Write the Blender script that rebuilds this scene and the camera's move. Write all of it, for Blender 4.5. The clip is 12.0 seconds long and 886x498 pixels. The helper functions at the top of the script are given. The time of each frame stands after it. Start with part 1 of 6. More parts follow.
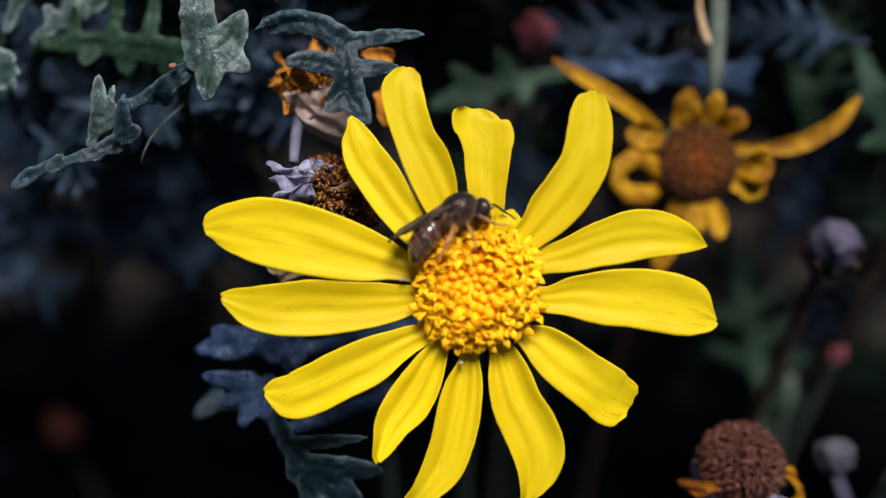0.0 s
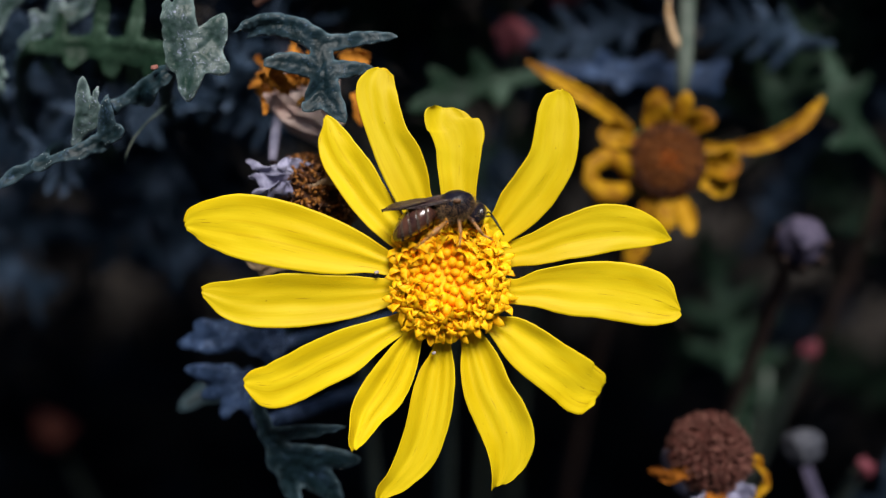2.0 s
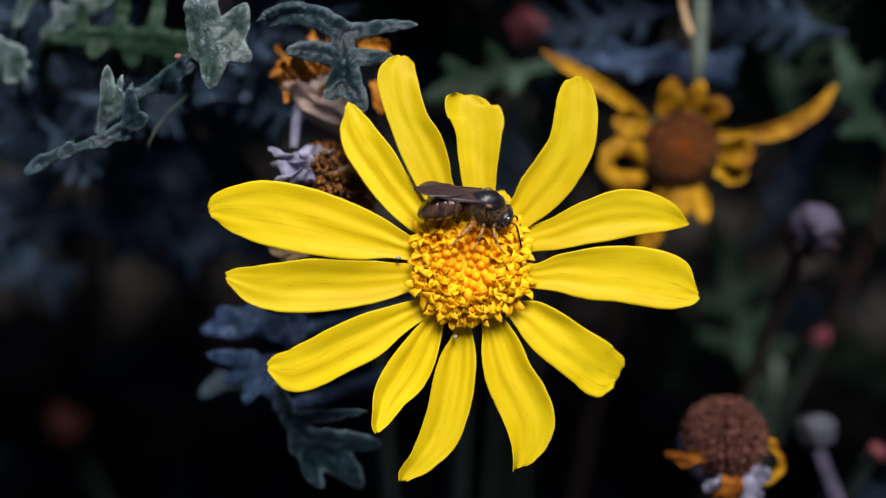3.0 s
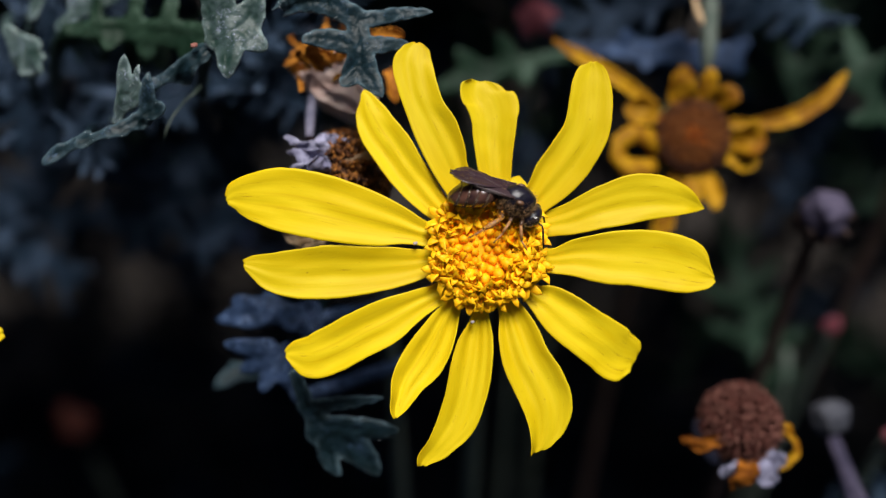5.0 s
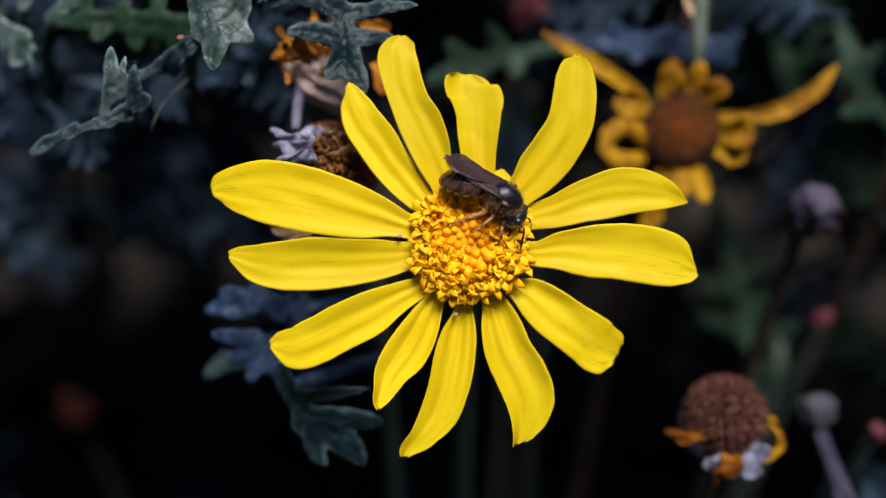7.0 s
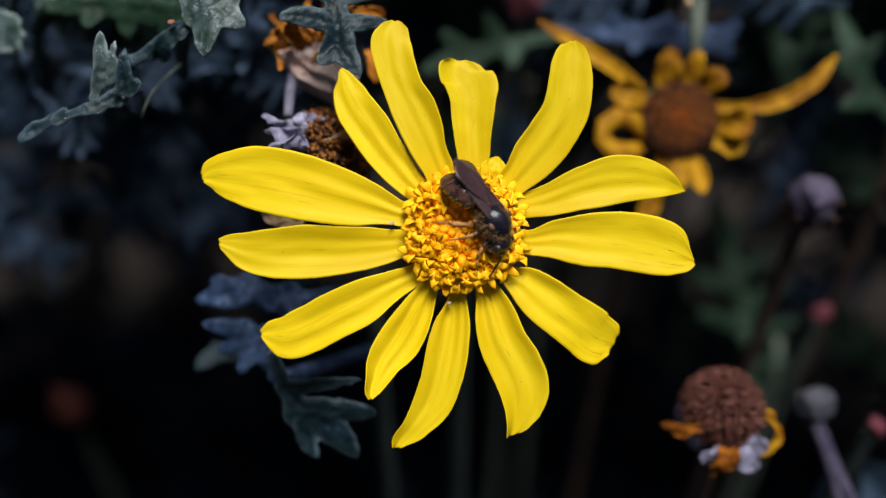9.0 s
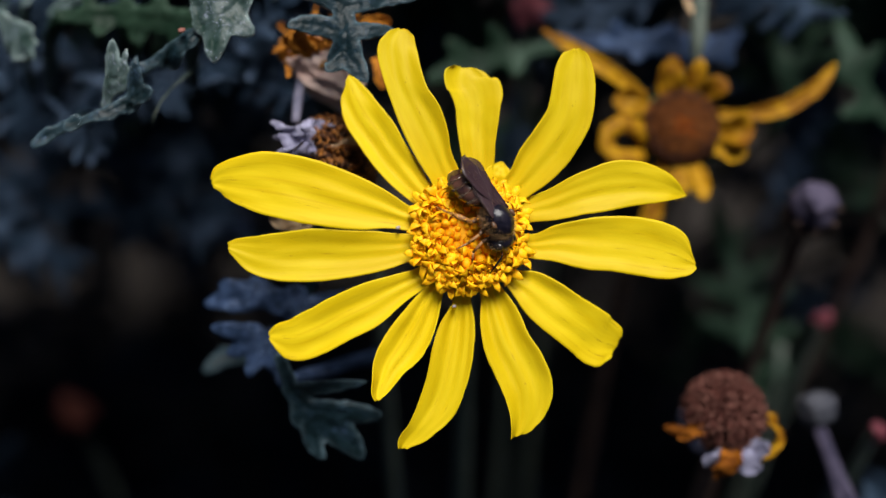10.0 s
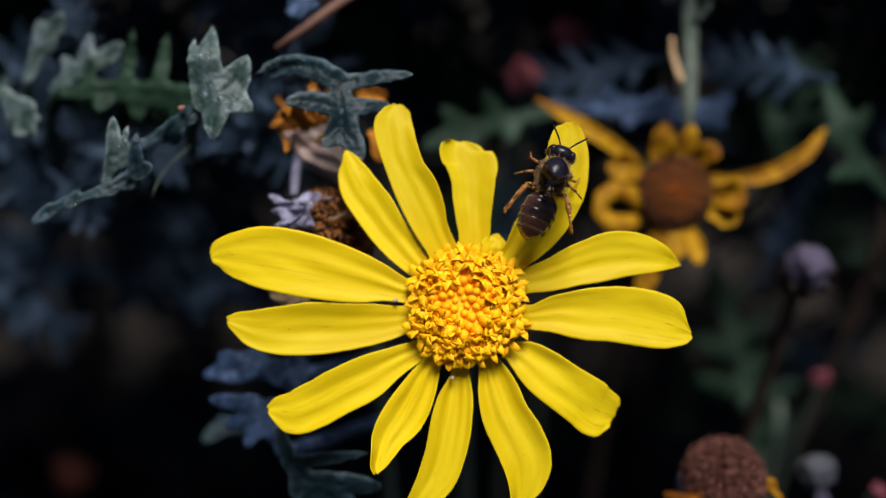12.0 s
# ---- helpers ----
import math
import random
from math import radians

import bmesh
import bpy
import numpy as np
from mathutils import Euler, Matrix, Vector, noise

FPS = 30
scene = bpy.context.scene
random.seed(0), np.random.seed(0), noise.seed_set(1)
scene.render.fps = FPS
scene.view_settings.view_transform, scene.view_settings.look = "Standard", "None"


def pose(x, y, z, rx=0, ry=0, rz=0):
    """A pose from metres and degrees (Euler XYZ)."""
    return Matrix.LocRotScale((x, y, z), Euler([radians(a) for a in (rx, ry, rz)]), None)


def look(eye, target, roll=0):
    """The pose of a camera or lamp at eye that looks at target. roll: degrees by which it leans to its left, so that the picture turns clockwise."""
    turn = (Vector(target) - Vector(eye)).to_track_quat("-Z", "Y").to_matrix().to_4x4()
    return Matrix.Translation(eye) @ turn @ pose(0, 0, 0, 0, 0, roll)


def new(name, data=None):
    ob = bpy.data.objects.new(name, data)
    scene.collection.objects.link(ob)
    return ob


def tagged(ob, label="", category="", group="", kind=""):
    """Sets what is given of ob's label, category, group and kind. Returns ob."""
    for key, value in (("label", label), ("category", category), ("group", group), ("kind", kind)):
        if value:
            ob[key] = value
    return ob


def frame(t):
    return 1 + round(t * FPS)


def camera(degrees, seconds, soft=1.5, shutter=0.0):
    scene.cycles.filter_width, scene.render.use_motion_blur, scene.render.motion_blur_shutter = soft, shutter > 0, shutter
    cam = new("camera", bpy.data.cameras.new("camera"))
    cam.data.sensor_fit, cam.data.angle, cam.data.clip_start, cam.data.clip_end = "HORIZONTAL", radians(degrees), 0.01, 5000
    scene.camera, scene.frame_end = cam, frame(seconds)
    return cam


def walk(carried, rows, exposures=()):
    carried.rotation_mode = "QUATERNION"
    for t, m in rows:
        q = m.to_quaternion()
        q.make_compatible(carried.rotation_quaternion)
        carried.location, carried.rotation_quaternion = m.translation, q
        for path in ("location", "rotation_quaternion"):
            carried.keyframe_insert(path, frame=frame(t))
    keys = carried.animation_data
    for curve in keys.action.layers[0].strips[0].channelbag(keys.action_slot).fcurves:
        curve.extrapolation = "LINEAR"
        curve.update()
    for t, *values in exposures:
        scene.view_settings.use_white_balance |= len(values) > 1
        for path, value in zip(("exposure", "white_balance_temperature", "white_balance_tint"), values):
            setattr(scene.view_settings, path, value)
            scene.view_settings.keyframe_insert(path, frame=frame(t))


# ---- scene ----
# The flower's own axes: x right, y up its face, z along its axis, tilted 40 degrees over the ground.
RIG = Matrix.Translation((0, 0, 0.36)) @ pose(0, 0, 0, 50, 0, 0)
UNRIG = RIG.inverted()
MM = 0.001


def rig(x, y, z, rx=0, ry=0, rz=0):
    """A world pose from millimetres and degrees on the flower's own axes."""
    return RIG @ pose(x * MM, y * MM, z * MM, rx, ry, rz)


cam = camera(50, 12.0, soft=1.25)
cam.data.dof.use_dof = True
cam.data.dof.focus_distance = 0.0820
cam.data.dof.aperture_fstop = 9.2
walk(cam, [
    (0.0, rig(-3.132, 3.670, 80.111, -0.407, 0.019, 0.697)),
    (0.5, rig(-4.007, 3.235, 81.162, -0.079, 0.029, 0.582)),
    (1.0, rig(-2.993, 2.495, 81.252, -0.352, -0.113, 0.568)),
    (1.5, rig(-2.046, 2.771, 82.105, 0.230, -0.309, 0.525)),
    (2.0, rig(-1.234, 2.465, 82.944, 0.098, -0.292, 0.455)),
    (2.5, rig(-2.090, 2.287, 83.726, 0.528, -0.418, 0.206)),
    (3.0, rig(-2.966, 1.377, 84.050, -0.051, -0.226, 0.254)),
    (3.2, rig(-3.181, 0.841, 83.894, -0.629, -0.186, 0.280)),
    (4.8, rig(-4.042, -0.100, 84.459, -0.043, -0.263, -0.063)),
    (5.0, rig(-4.334, -0.157, 84.401, 0.136, -0.160, -0.206)),
    (5.5, rig(-4.321, 1.529, 83.999, 0.073, 0.071, -0.126)),
    (6.0, rig(-1.956, 2.050, 84.455, -0.118, 0.008, -0.155)),
    (6.5, rig(-2.312, 1.375, 84.923, -0.415, 0.365, -0.098)),
    (6.7, rig(-2.202, 0.545, 85.043, -0.544, 0.279, 0.035)),
    (8.3, rig(-2.486, -0.409, 84.547, -0.525, 0.290, 0.136)),
    (8.5, rig(-2.227, -1.053, 84.318, -0.304, 0.157, 0.100)),
    (9.0, rig(-1.723, -0.963, 83.670, -0.475, 0.247, 0.258)),
    (9.5, rig(-2.091, -1.783, 83.844, -0.666, 0.421, 0.189)),
    (10.0, rig(-1.856, -1.654, 85.017, 0.226, 0.470, 0.290)),
    (10.5, rig(-1.462, -0.535, 85.514, 0.964, 0.204, 0.134)),
    (11.0, rig(-2.594, -1.134, 85.433, 1.196, 0.330, 0.092)),
    (11.5, rig(-1.641, -0.114, 85.974, 2.304, 0.011, 0.118)),
    (12.0, rig(-1.800, 0.656, 85.881, 2.997, 0.342, -0.324)),
], exposures=[(0, 0.34), (2, 0.28), (9, 0.27), (12, 0.17)])

# ---- light: open shade under a bright hazy sky ----
SUN = RIG.to_3x3() @ Vector((0.12, 0.65, 0.75)).normalized()  # towards the sun
world = bpy.data.worlds.new("sky")
scene.world = world
world.use_nodes = True
sky = world.node_tree.nodes.new("ShaderNodeTexSky")
sky.sky_type = "NISHITA"
sky.sun_disc = False
sky.sun_elevation = math.asin(SUN.z)
sky.sun_rotation = math.atan2(SUN.x, SUN.y)
world.node_tree.links.new(sky.outputs[0], world.node_tree.nodes["Background"].inputs[0])
world.node_tree.nodes["Background"].inputs[1].default_value = 0.02
sun = new("sun", bpy.data.lights.new("sun", "SUN"))
sun.data.energy = 5.15
sun.data.angle = radians(27)
sun.data.color = (1.0, 0.97, 0.93)
sun.matrix_world = look(SUN, (0, 0, 0))


# ---- materials ----
def material(name, base, second, rough=0.6, scale=900.0, bump=0.3, spec=0.3, stretch=None, use_uv=False, sss=0.0, translucent=0.0, fine=None, coat=0.0, rim=None):
    """Two-tone noise at two scales, a bump, and a random shift of brightness from thing to thing."""
    m = bpy.data.materials.new(name)
    m.use_nodes = True
    nt = m.node_tree
    nodes, link = nt.nodes, nt.links.new
    bsdf = nodes["Principled BSDF"]
    out = nodes["Material Output"]
    coord = nodes.new("ShaderNodeTexCoord")
    mapping = nodes.new("ShaderNodeMapping")
    link(coord.outputs["UV" if use_uv else "Object"], mapping.inputs["Vector"])
    if stretch:
        mapping.inputs["Scale"].default_value = stretch
    info = nodes.new("ShaderNodeObjectInfo")
    shift = nodes.new("ShaderNodeVectorMath")
    shift.operation = "ADD"
    link(mapping.outputs[0], shift.inputs[0])
    link(info.outputs["Random"], shift.inputs[1])
    big = nodes.new("ShaderNodeTexNoise")
    big.inputs["Scale"].default_value = scale * (0.3 if fine else 0.18)
    big.inputs["Detail"].default_value = 3
    small = nodes.new("ShaderNodeTexNoise")
    small.inputs["Scale"].default_value = scale
    small.inputs["Detail"].default_value = 5
    for n in (big, small):
        link(shift.outputs[0], n.inputs["Vector"])
    mix = nodes.new("ShaderNodeMath")
    mix.operation = "MULTIPLY_ADD"
    mix.inputs[1].default_value = 0.5
    link(big.outputs[0], mix.inputs[0])
    half = nodes.new("ShaderNodeMath")
    half.operation = "MULTIPLY"
    half.inputs[1].default_value = 0.5
    link(small.outputs[0], half.inputs[0])
    link(half.outputs[0], mix.inputs[2])
    ramp = nodes.new("ShaderNodeValToRGB")
    ramp.color_ramp.elements[0].position, ramp.color_ramp.elements[0].color = 0.41, (*base, 1)
    ramp.color_ramp.elements[1].position, ramp.color_ramp.elements[1].color = 0.60, (*second, 1)
    link(mix.outputs[0], ramp.inputs[0])
    hsv = nodes.new("ShaderNodeHueSaturation")
    vary = nodes.new("ShaderNodeMapRange")
    vary.inputs["To Min"].default_value, vary.inputs["To Max"].default_value = 0.9, 1.08
    link(info.outputs["Random"], vary.inputs["Value"])
    link(vary.outputs[0], hsv.inputs["Value"])
    link(ramp.outputs[0], hsv.inputs["Color"])
    colour = hsv.outputs[0]
    if fine:
        # pale hairs or powder: (colour, scale, threshold)
        tint, fscale, level = fine
        hairs = nodes.new("ShaderNodeTexNoise")
        hairs.inputs["Scale"].default_value = fscale
        hairs.inputs["Detail"].default_value = 4
        hairs.inputs["Roughness"].default_value = 0.75
        link(shift.outputs[0], hairs.inputs["Vector"])
        step = nodes.new("ShaderNodeMapRange")
        step.inputs["From Min"].default_value, step.inputs["From Max"].default_value = level + 0.35, level + 0.49
        patch = nodes.new("ShaderNodeMath")
        patch.operation = "MULTIPLY_ADD"
        patch.inputs[1].default_value = 0.7
        link(big.outputs[0], patch.inputs[0])
        link(hairs.outputs[0], patch.inputs[2])
        link(patch.outputs[0], step.inputs["Value"])
        blend = nodes.new("ShaderNodeMixRGB")
        blend.inputs[2].default_value = (*tint, 1)
        link(step.outputs[0], blend.inputs[0])
        link(colour, blend.inputs[1])
        colour = blend.outputs[0]
    if rim:
        # pale downy margin
        edge = nodes.new("ShaderNodeAttribute")
        edge.attribute_name = "rim"
        blend = nodes.new("ShaderNodeMixRGB")
        blend.inputs[2].default_value = (*rim, 1)
        link(edge.outputs["Fac"], blend.inputs[0])
        link(colour, blend.inputs[1])
        colour = blend.outputs[0]
    link(colour, bsdf.inputs["Base Color"])
    bsdf.inputs["Roughness"].default_value = rough
    bsdf.inputs["Specular IOR Level"].default_value = spec
    bsdf.inputs["Coat Weight"].default_value = coat
    if sss:
        bsdf.inputs["Subsurface Weight"].default_value = sss
        bsdf.inputs["Subsurface Radius"].default_value = (0.0006, 0.0005, 0.0001)
        bsdf.inputs["Subsurface Scale"].default_value = 1.0
    if bump:
        b = nodes.new("ShaderNodeBump")
        b.inputs["Strength"].default_value = bump
        b.inputs["Distance"].default_value = 0.0002
        link(small.outputs[0], b.inputs["Height"])
        link(b.outputs[0], bsdf.inputs["Normal"])
    if translucent:
        tr = nodes.new("ShaderNodeBsdfTranslucent")
        link(colour, tr.inputs["Color"])
        ms = nodes.new("ShaderNodeMixShader")
        ms.inputs[0].default_value = translucent
        link(bsdf.outputs[0], ms.inputs[1])
        link(tr.outputs[0], ms.inputs[2])
        link(ms.outputs[0], out.inputs["Surface"])
    return m


def petal_material():
    """Lemon-yellow ray: soft blotches, a few thin lengthwise veins, and short brown scratches."""
    m = material("yellow ray", (0.632, 0.452, 0.003), (0.692, 0.520, 0.008), 0.5, 3.0, 0.1, 0.12, (1.2, 2.2, 1.0), True, translucent=0.2)
    nt = m.node_tree
    nodes, link = nt.nodes, nt.links.new
    bsdf = nodes["Principled BSDF"]
    coord = nodes.new("ShaderNodeTexCoord")
    info = nodes.new("ShaderNodeObjectInfo")

    def streaks(length, width, detail):
        mp = nodes.new("ShaderNodeMapping")
        mp.inputs["Scale"].default_value = (length, width, 1.0)
        link(coord.outputs["UV"], mp.inputs["Vector"])
        link(info.outputs["Random"], mp.inputs["Location"])
        tex = nodes.new("ShaderNodeTexNoise")
        tex.inputs["Scale"].default_value = 1.0
        tex.inputs["Detail"].default_value = detail
        link(mp.outputs[0], tex.inputs["Vector"])
        return tex.outputs[0]

    def ramp(value, low, high, top):
        r = nodes.new("ShaderNodeMapRange")
        r.inputs["From Min"].default_value, r.inputs["From Max"].default_value = low, high
        r.inputs["To Min"].default_value, r.inputs["To Max"].default_value = 0.0, top
        link(value, r.inputs["Value"])
        return r.outputs[0]

    def tint(colour, amount, rgb):
        mix = nodes.new("ShaderNodeMixRGB")
        mix.inputs[2].default_value = (*rgb, 1)
        link(amount, mix.inputs[0])
        link(colour, mix.inputs[1])
        return mix.outputs[0]
    colour = bsdf.inputs["Base Color"].links[0].from_socket
    split = nodes.new("ShaderNodeSeparateXYZ")
    link(coord.outputs["UV"], split.inputs[0])
    colour = tint(colour, ramp(split.outputs[0], 0.5, 0.0, 0.4), (0.68, 0.42, 0.001))   # deeper yellow at the claw
    colour = tint(colour, ramp(streaks(1.1, 15.0, 1), 0.63, 0.74, 0.38), (0.52, 0.32, 0.002))   # thin veins
    colour = tint(colour, ramp(streaks(5.5, 30.0, 3), 0.665, 0.74, 0.8), (0.30, 0.15, 0.008))   # scratches
    colour = tint(colour, ramp(streaks(24.0, 9.0, 1), 0.78, 0.83, 0.7), (0.30, 0.16, 0.01))   # specks
    link(colour, bsdf.inputs["Base Color"])
    groove = nodes.new("ShaderNodeBump")
    groove.inputs["Strength"].default_value = 0.10
    groove.inputs["Distance"].default_value = 0.0001
    link(streaks(1.6, 22.0, 2), groove.inputs["Height"])
    link(bsdf.inputs["Normal"].links[0].from_socket, groove.inputs["Normal"])
    link(groove.outputs[0], bsdf.inputs["Normal"])
    return m


def wing_material():
    """Smoky membrane, clearer towards the tip."""
    m = bpy.data.materials.new("wing membrane")
    m.use_nodes = True
    nodes, link = m.node_tree.nodes, m.node_tree.links.new
    bsdf = nodes["Principled BSDF"]
    bsdf.inputs["Base Color"].default_value = (0.036, 0.019, 0.024, 1)
    bsdf.inputs["Roughness"].default_value = 0.33
    bsdf.inputs["Specular IOR Level"].default_value = 0.28
    bsdf.inputs["Coat Weight"].default_value = 0.0
    coord = nodes.new("ShaderNodeTexCoord")
    split = nodes.new("ShaderNodeSeparateXYZ")
    link(coord.outputs["UV"], split.inputs[0])
    clear = nodes.new("ShaderNodeMapRange")
    clear.inputs["From Min"].default_value, clear.inputs["From Max"].default_value = 0.45, 1.0
    clear.inputs["To Min"].default_value, clear.inputs["To Max"].default_value = 0.95, 0.58
    link(split.outputs[0], clear.inputs["Value"])
    link(clear.outputs[0], bsdf.inputs["Alpha"])
    return m


M_PETAL = petal_material()
M_FLORET = material("golden floret", (0.92, 0.40, 0.004), (0.97, 0.50, 0.008), 0.5, 1500, 0.2, 0.12, sss=0.35)
M_BEAD = material("closed floret", (0.90, 0.36, 0.003), (0.95, 0.45, 0.006), 0.5, 1200, 0.25, 0.15, sss=0.12)
M_DISC = material("disc bed", (0.88, 0.38, 0.003), (0.94, 0.47, 0.004), 0.7, 1500, 0.4, sss=0.15)
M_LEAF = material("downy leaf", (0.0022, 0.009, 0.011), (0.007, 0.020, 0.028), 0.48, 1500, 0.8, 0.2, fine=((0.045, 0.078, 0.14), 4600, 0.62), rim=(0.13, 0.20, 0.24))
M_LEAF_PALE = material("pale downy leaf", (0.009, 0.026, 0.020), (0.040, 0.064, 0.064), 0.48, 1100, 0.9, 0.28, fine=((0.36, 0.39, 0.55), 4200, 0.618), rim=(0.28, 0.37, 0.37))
# near-black green: the shade these leaves stand in is partly in the colour
M_LEAF_GREEN_DIM = material("green leaf", (0.005, 0.017, 0.009), (0.015, 0.036, 0.021), 0.6, 700, 0.8, 0.15, fine=((0.08, 0.13, 0.10), 3600, 0.60))
M_LEAF_BLUE = material("glaucous leaf", (0.010, 0.021, 0.048), (0.036, 0.062, 0.130), 0.6, 900, 0.9, 0.15, fine=((0.13, 0.19, 0.33), 2600, 0.58))
# base below real foliage: part of the hollow's shade is in this colour
M_LEAF_DIM = material("bush leaf darkened for shade", (0.008, 0.017, 0.030), (0.024, 0.044, 0.078), 0.65, 900, 0.8, 0.1, fine=((0.13, 0.18, 0.27), 3000, 0.57))
M_TIP = material("leaf tip", (0.50, 0.54, 0.55), (0.68, 0.72, 0.73), 0.35, 3000, 0.1, 0.4)
M_STEM = material("grey-green stem", (0.06, 0.085, 0.07), (0.12, 0.14, 0.12), 0.6, 700, 0.4, 0.2)
M_STEM_LILAC = material("lilac-grey stem", (0.10, 0.10, 0.15), (0.18, 0.17, 0.23), 0.6, 700, 0.3, 0.15)
M_STEM_BROWN = material("brown stem", (0.05, 0.034, 0.030), (0.10, 0.065, 0.055), 0.7, 500, 0.5, 0.08)
M_BUD_GREY = material("pale grey bud", (0.032, 0.034, 0.045), (0.066, 0.068, 0.082), 0.7, 900, 0.6, 0.08)
M_TWIG = material("reddish twig", (0.085, 0.042, 0.033), (0.16, 0.082, 0.062), 0.7, 500, 0.5)
M_WILT = material("wilted ray", (0.18, 0.068, 0.003), (0.41, 0.215, 0.006), 0.6, 700, 0.5, 0.12, translucent=0.1)
M_DRY_RAY = material("dry orange ray", (0.20, 0.065, 0.008), (0.45, 0.18, 0.022), 0.7, 1100, 0.8, 0.12)
# darker dry ray: less light on the brown head, done in colour
M_DRY_RAY_DIM = material("darkened dry ray", (0.10, 0.028, 0.004), (0.26, 0.085, 0.009), 0.75, 1100, 0.8, 0.08)
M_DISC_BROWN = material("brown disc", (0.075, 0.024, 0.008), (0.17, 0.058, 0.014), 0.8, 900, 0.8, 0.1)
M_DISC_RIM = material("dark disc rim", (0.028, 0.011, 0.008), (0.07, 0.028, 0.016), 0.8, 900, 0.8, 0.1)
M_DISC_CORE = material("rust disc centre", (0.16, 0.036, 0.006), (0.30, 0.080, 0.010), 0.8, 900, 0.8, 0.1)
M_ACHENE = material("brown achene", (0.040, 0.012, 0.010), (0.092, 0.031, 0.024), 0.75, 1500, 0.6, 0.12)
M_ACHENE_PALE = material("dusty achene", (0.085, 0.034, 0.027), (0.16, 0.070, 0.055), 0.75, 1500, 0.6, 0.12)
M_ACHENE_DARK = material("dark achene", (0.018, 0.006, 0.003), (0.085, 0.028, 0.006), 0.55, 1100, 0.6, 0.3)
M_ACHENE_RUST = material("rusty achene", (0.13, 0.042, 0.006), (0.34, 0.13, 0.018), 0.5, 1300, 0.6, 0.4)
M_BRACT = material("lilac-grey bract", (0.15, 0.145, 0.225), (0.31, 0.305, 0.42), 0.75, 1300, 0.9, 0.15)
M_BRACT_VIOLET = material("violet bract", (0.030, 0.027, 0.048), (0.075, 0.064, 0.10), 0.7, 700, 0.6, 0.06)
M_BEIGE = material("beige bract", (0.50, 0.34, 0.30), (0.70, 0.54, 0.49), 0.7, 1400, 0.8, 0.2)
M_CHAFF = material("pale chaff", (0.34, 0.21, 0.11), (0.52, 0.38, 0.24), 0.7, 1200, 0.6, 0.2)
M_ROSE = material("rosy dry scrap", (0.20, 0.075, 0.06), (0.34, 0.16, 0.13), 0.7, 2500, 0.6, 0.2)
M_BRACT_GREEN = material("green bract", (0.10, 0.14, 0.05), (0.17, 0.20, 0.08), 0.6, 900, 0.4)
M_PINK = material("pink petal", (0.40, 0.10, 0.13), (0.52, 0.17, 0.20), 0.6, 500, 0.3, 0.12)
# darker copy of pink petal: shade of the nearer blossoms put in colour
M_PINK_DIM = material("darkened pink petal", (0.085, 0.020, 0.031), (0.135, 0.034, 0.046), 0.6, 500, 0.3, 0.12)
M_RED = material("dull red petal", (0.05, 0.016, 0.013), (0.085, 0.026, 0.021), 0.6, 500, 0.3, 0.1)
M_SOIL = material("dark soil", (0.014, 0.012, 0.011), (0.034, 0.029, 0.026), 0.95, 60, 1.0, 0.1)
M_BEE = material("black chitin", (0.004, 0.004, 0.009), (0.012, 0.010, 0.018), 0.3, 2500, 0.3, 0.25)
M_BEE_BROWN = material("brown chitin", (0.022, 0.009, 0.009), (0.088, 0.037, 0.024), 0.22, 900, 0.1, 0.55, coat=0.3)
M_EYE = material("compound eye", (0.010, 0.008, 0.008), (0.02, 0.015, 0.014), 0.18, 6000, 0.3, 0.5)
M_HAIR = material("golden brown hair", (0.20, 0.115, 0.055), (0.36, 0.23, 0.12), 0.7, 3000, 0.2, 0.2)
M_BAND = material("pale hair band", (0.12, 0.085, 0.065), (0.22, 0.165, 0.13), 0.7, 3000, 0.2, 0.2)
M_POLLEN = material("orange pollen", (0.50, 0.20, 0.02), (0.68, 0.34, 0.06), 0.8, 4000, 0.8, 0.1)
M_RING_RIM = material("amber ring margin", (0.13, 0.068, 0.040), (0.23, 0.135, 0.085), 0.35, 1500, 0.1, 0.4)
M_LEG = material("brown leg", (0.035, 0.016, 0.009), (0.11, 0.052, 0.024), 0.4, 3000, 0.3, 0.4)
M_LEG_PALE = material("amber leg", (0.19, 0.078, 0.022), (0.38, 0.18, 0.06), 0.45, 3000, 0.3, 0.35)
M_VEIN = material("wing vein", (0.035, 0.020, 0.022), (0.07, 0.045, 0.045), 0.4, 3000, 0.2, 0.3)
M_WING = wing_material()
M_SPECK = material("pale speck", (0.22, 0.18, 0.18), (0.40, 0.34, 0.33), 0.3, 3000, 0.2)


# ---- mesh tools (metres inside, millimetres in the calls) ----
def smooth(me):
    me.polygons.foreach_set("use_smooth", [True] * len(me.polygons))
    return me


def mesh_of(bm, name, mats):
    me = bpy.data.meshes.new(name)
    bm.to_mesh(me)
    bm.free()
    for m in (mats if isinstance(mats, (list, tuple)) else [mats]):
        me.materials.append(m)
    return smooth(me)


def part(name, bm, mat, parent, label="", m=None):
    me = bm if isinstance(bm, bpy.types.Mesh) else mesh_of(bm, name, mat)
    ob = new(name, me)
    ob.parent = parent
    if m is not None:
        ob.matrix_basis = m
    if label:
        tagged(ob, label)
    return ob


def thing(name, m, label, category, group="", kind=""):
    ob = new(name)
    ob.empty_display_size = 0.002
    ob.matrix_basis = m
    return tagged(ob, label, category, group, kind)


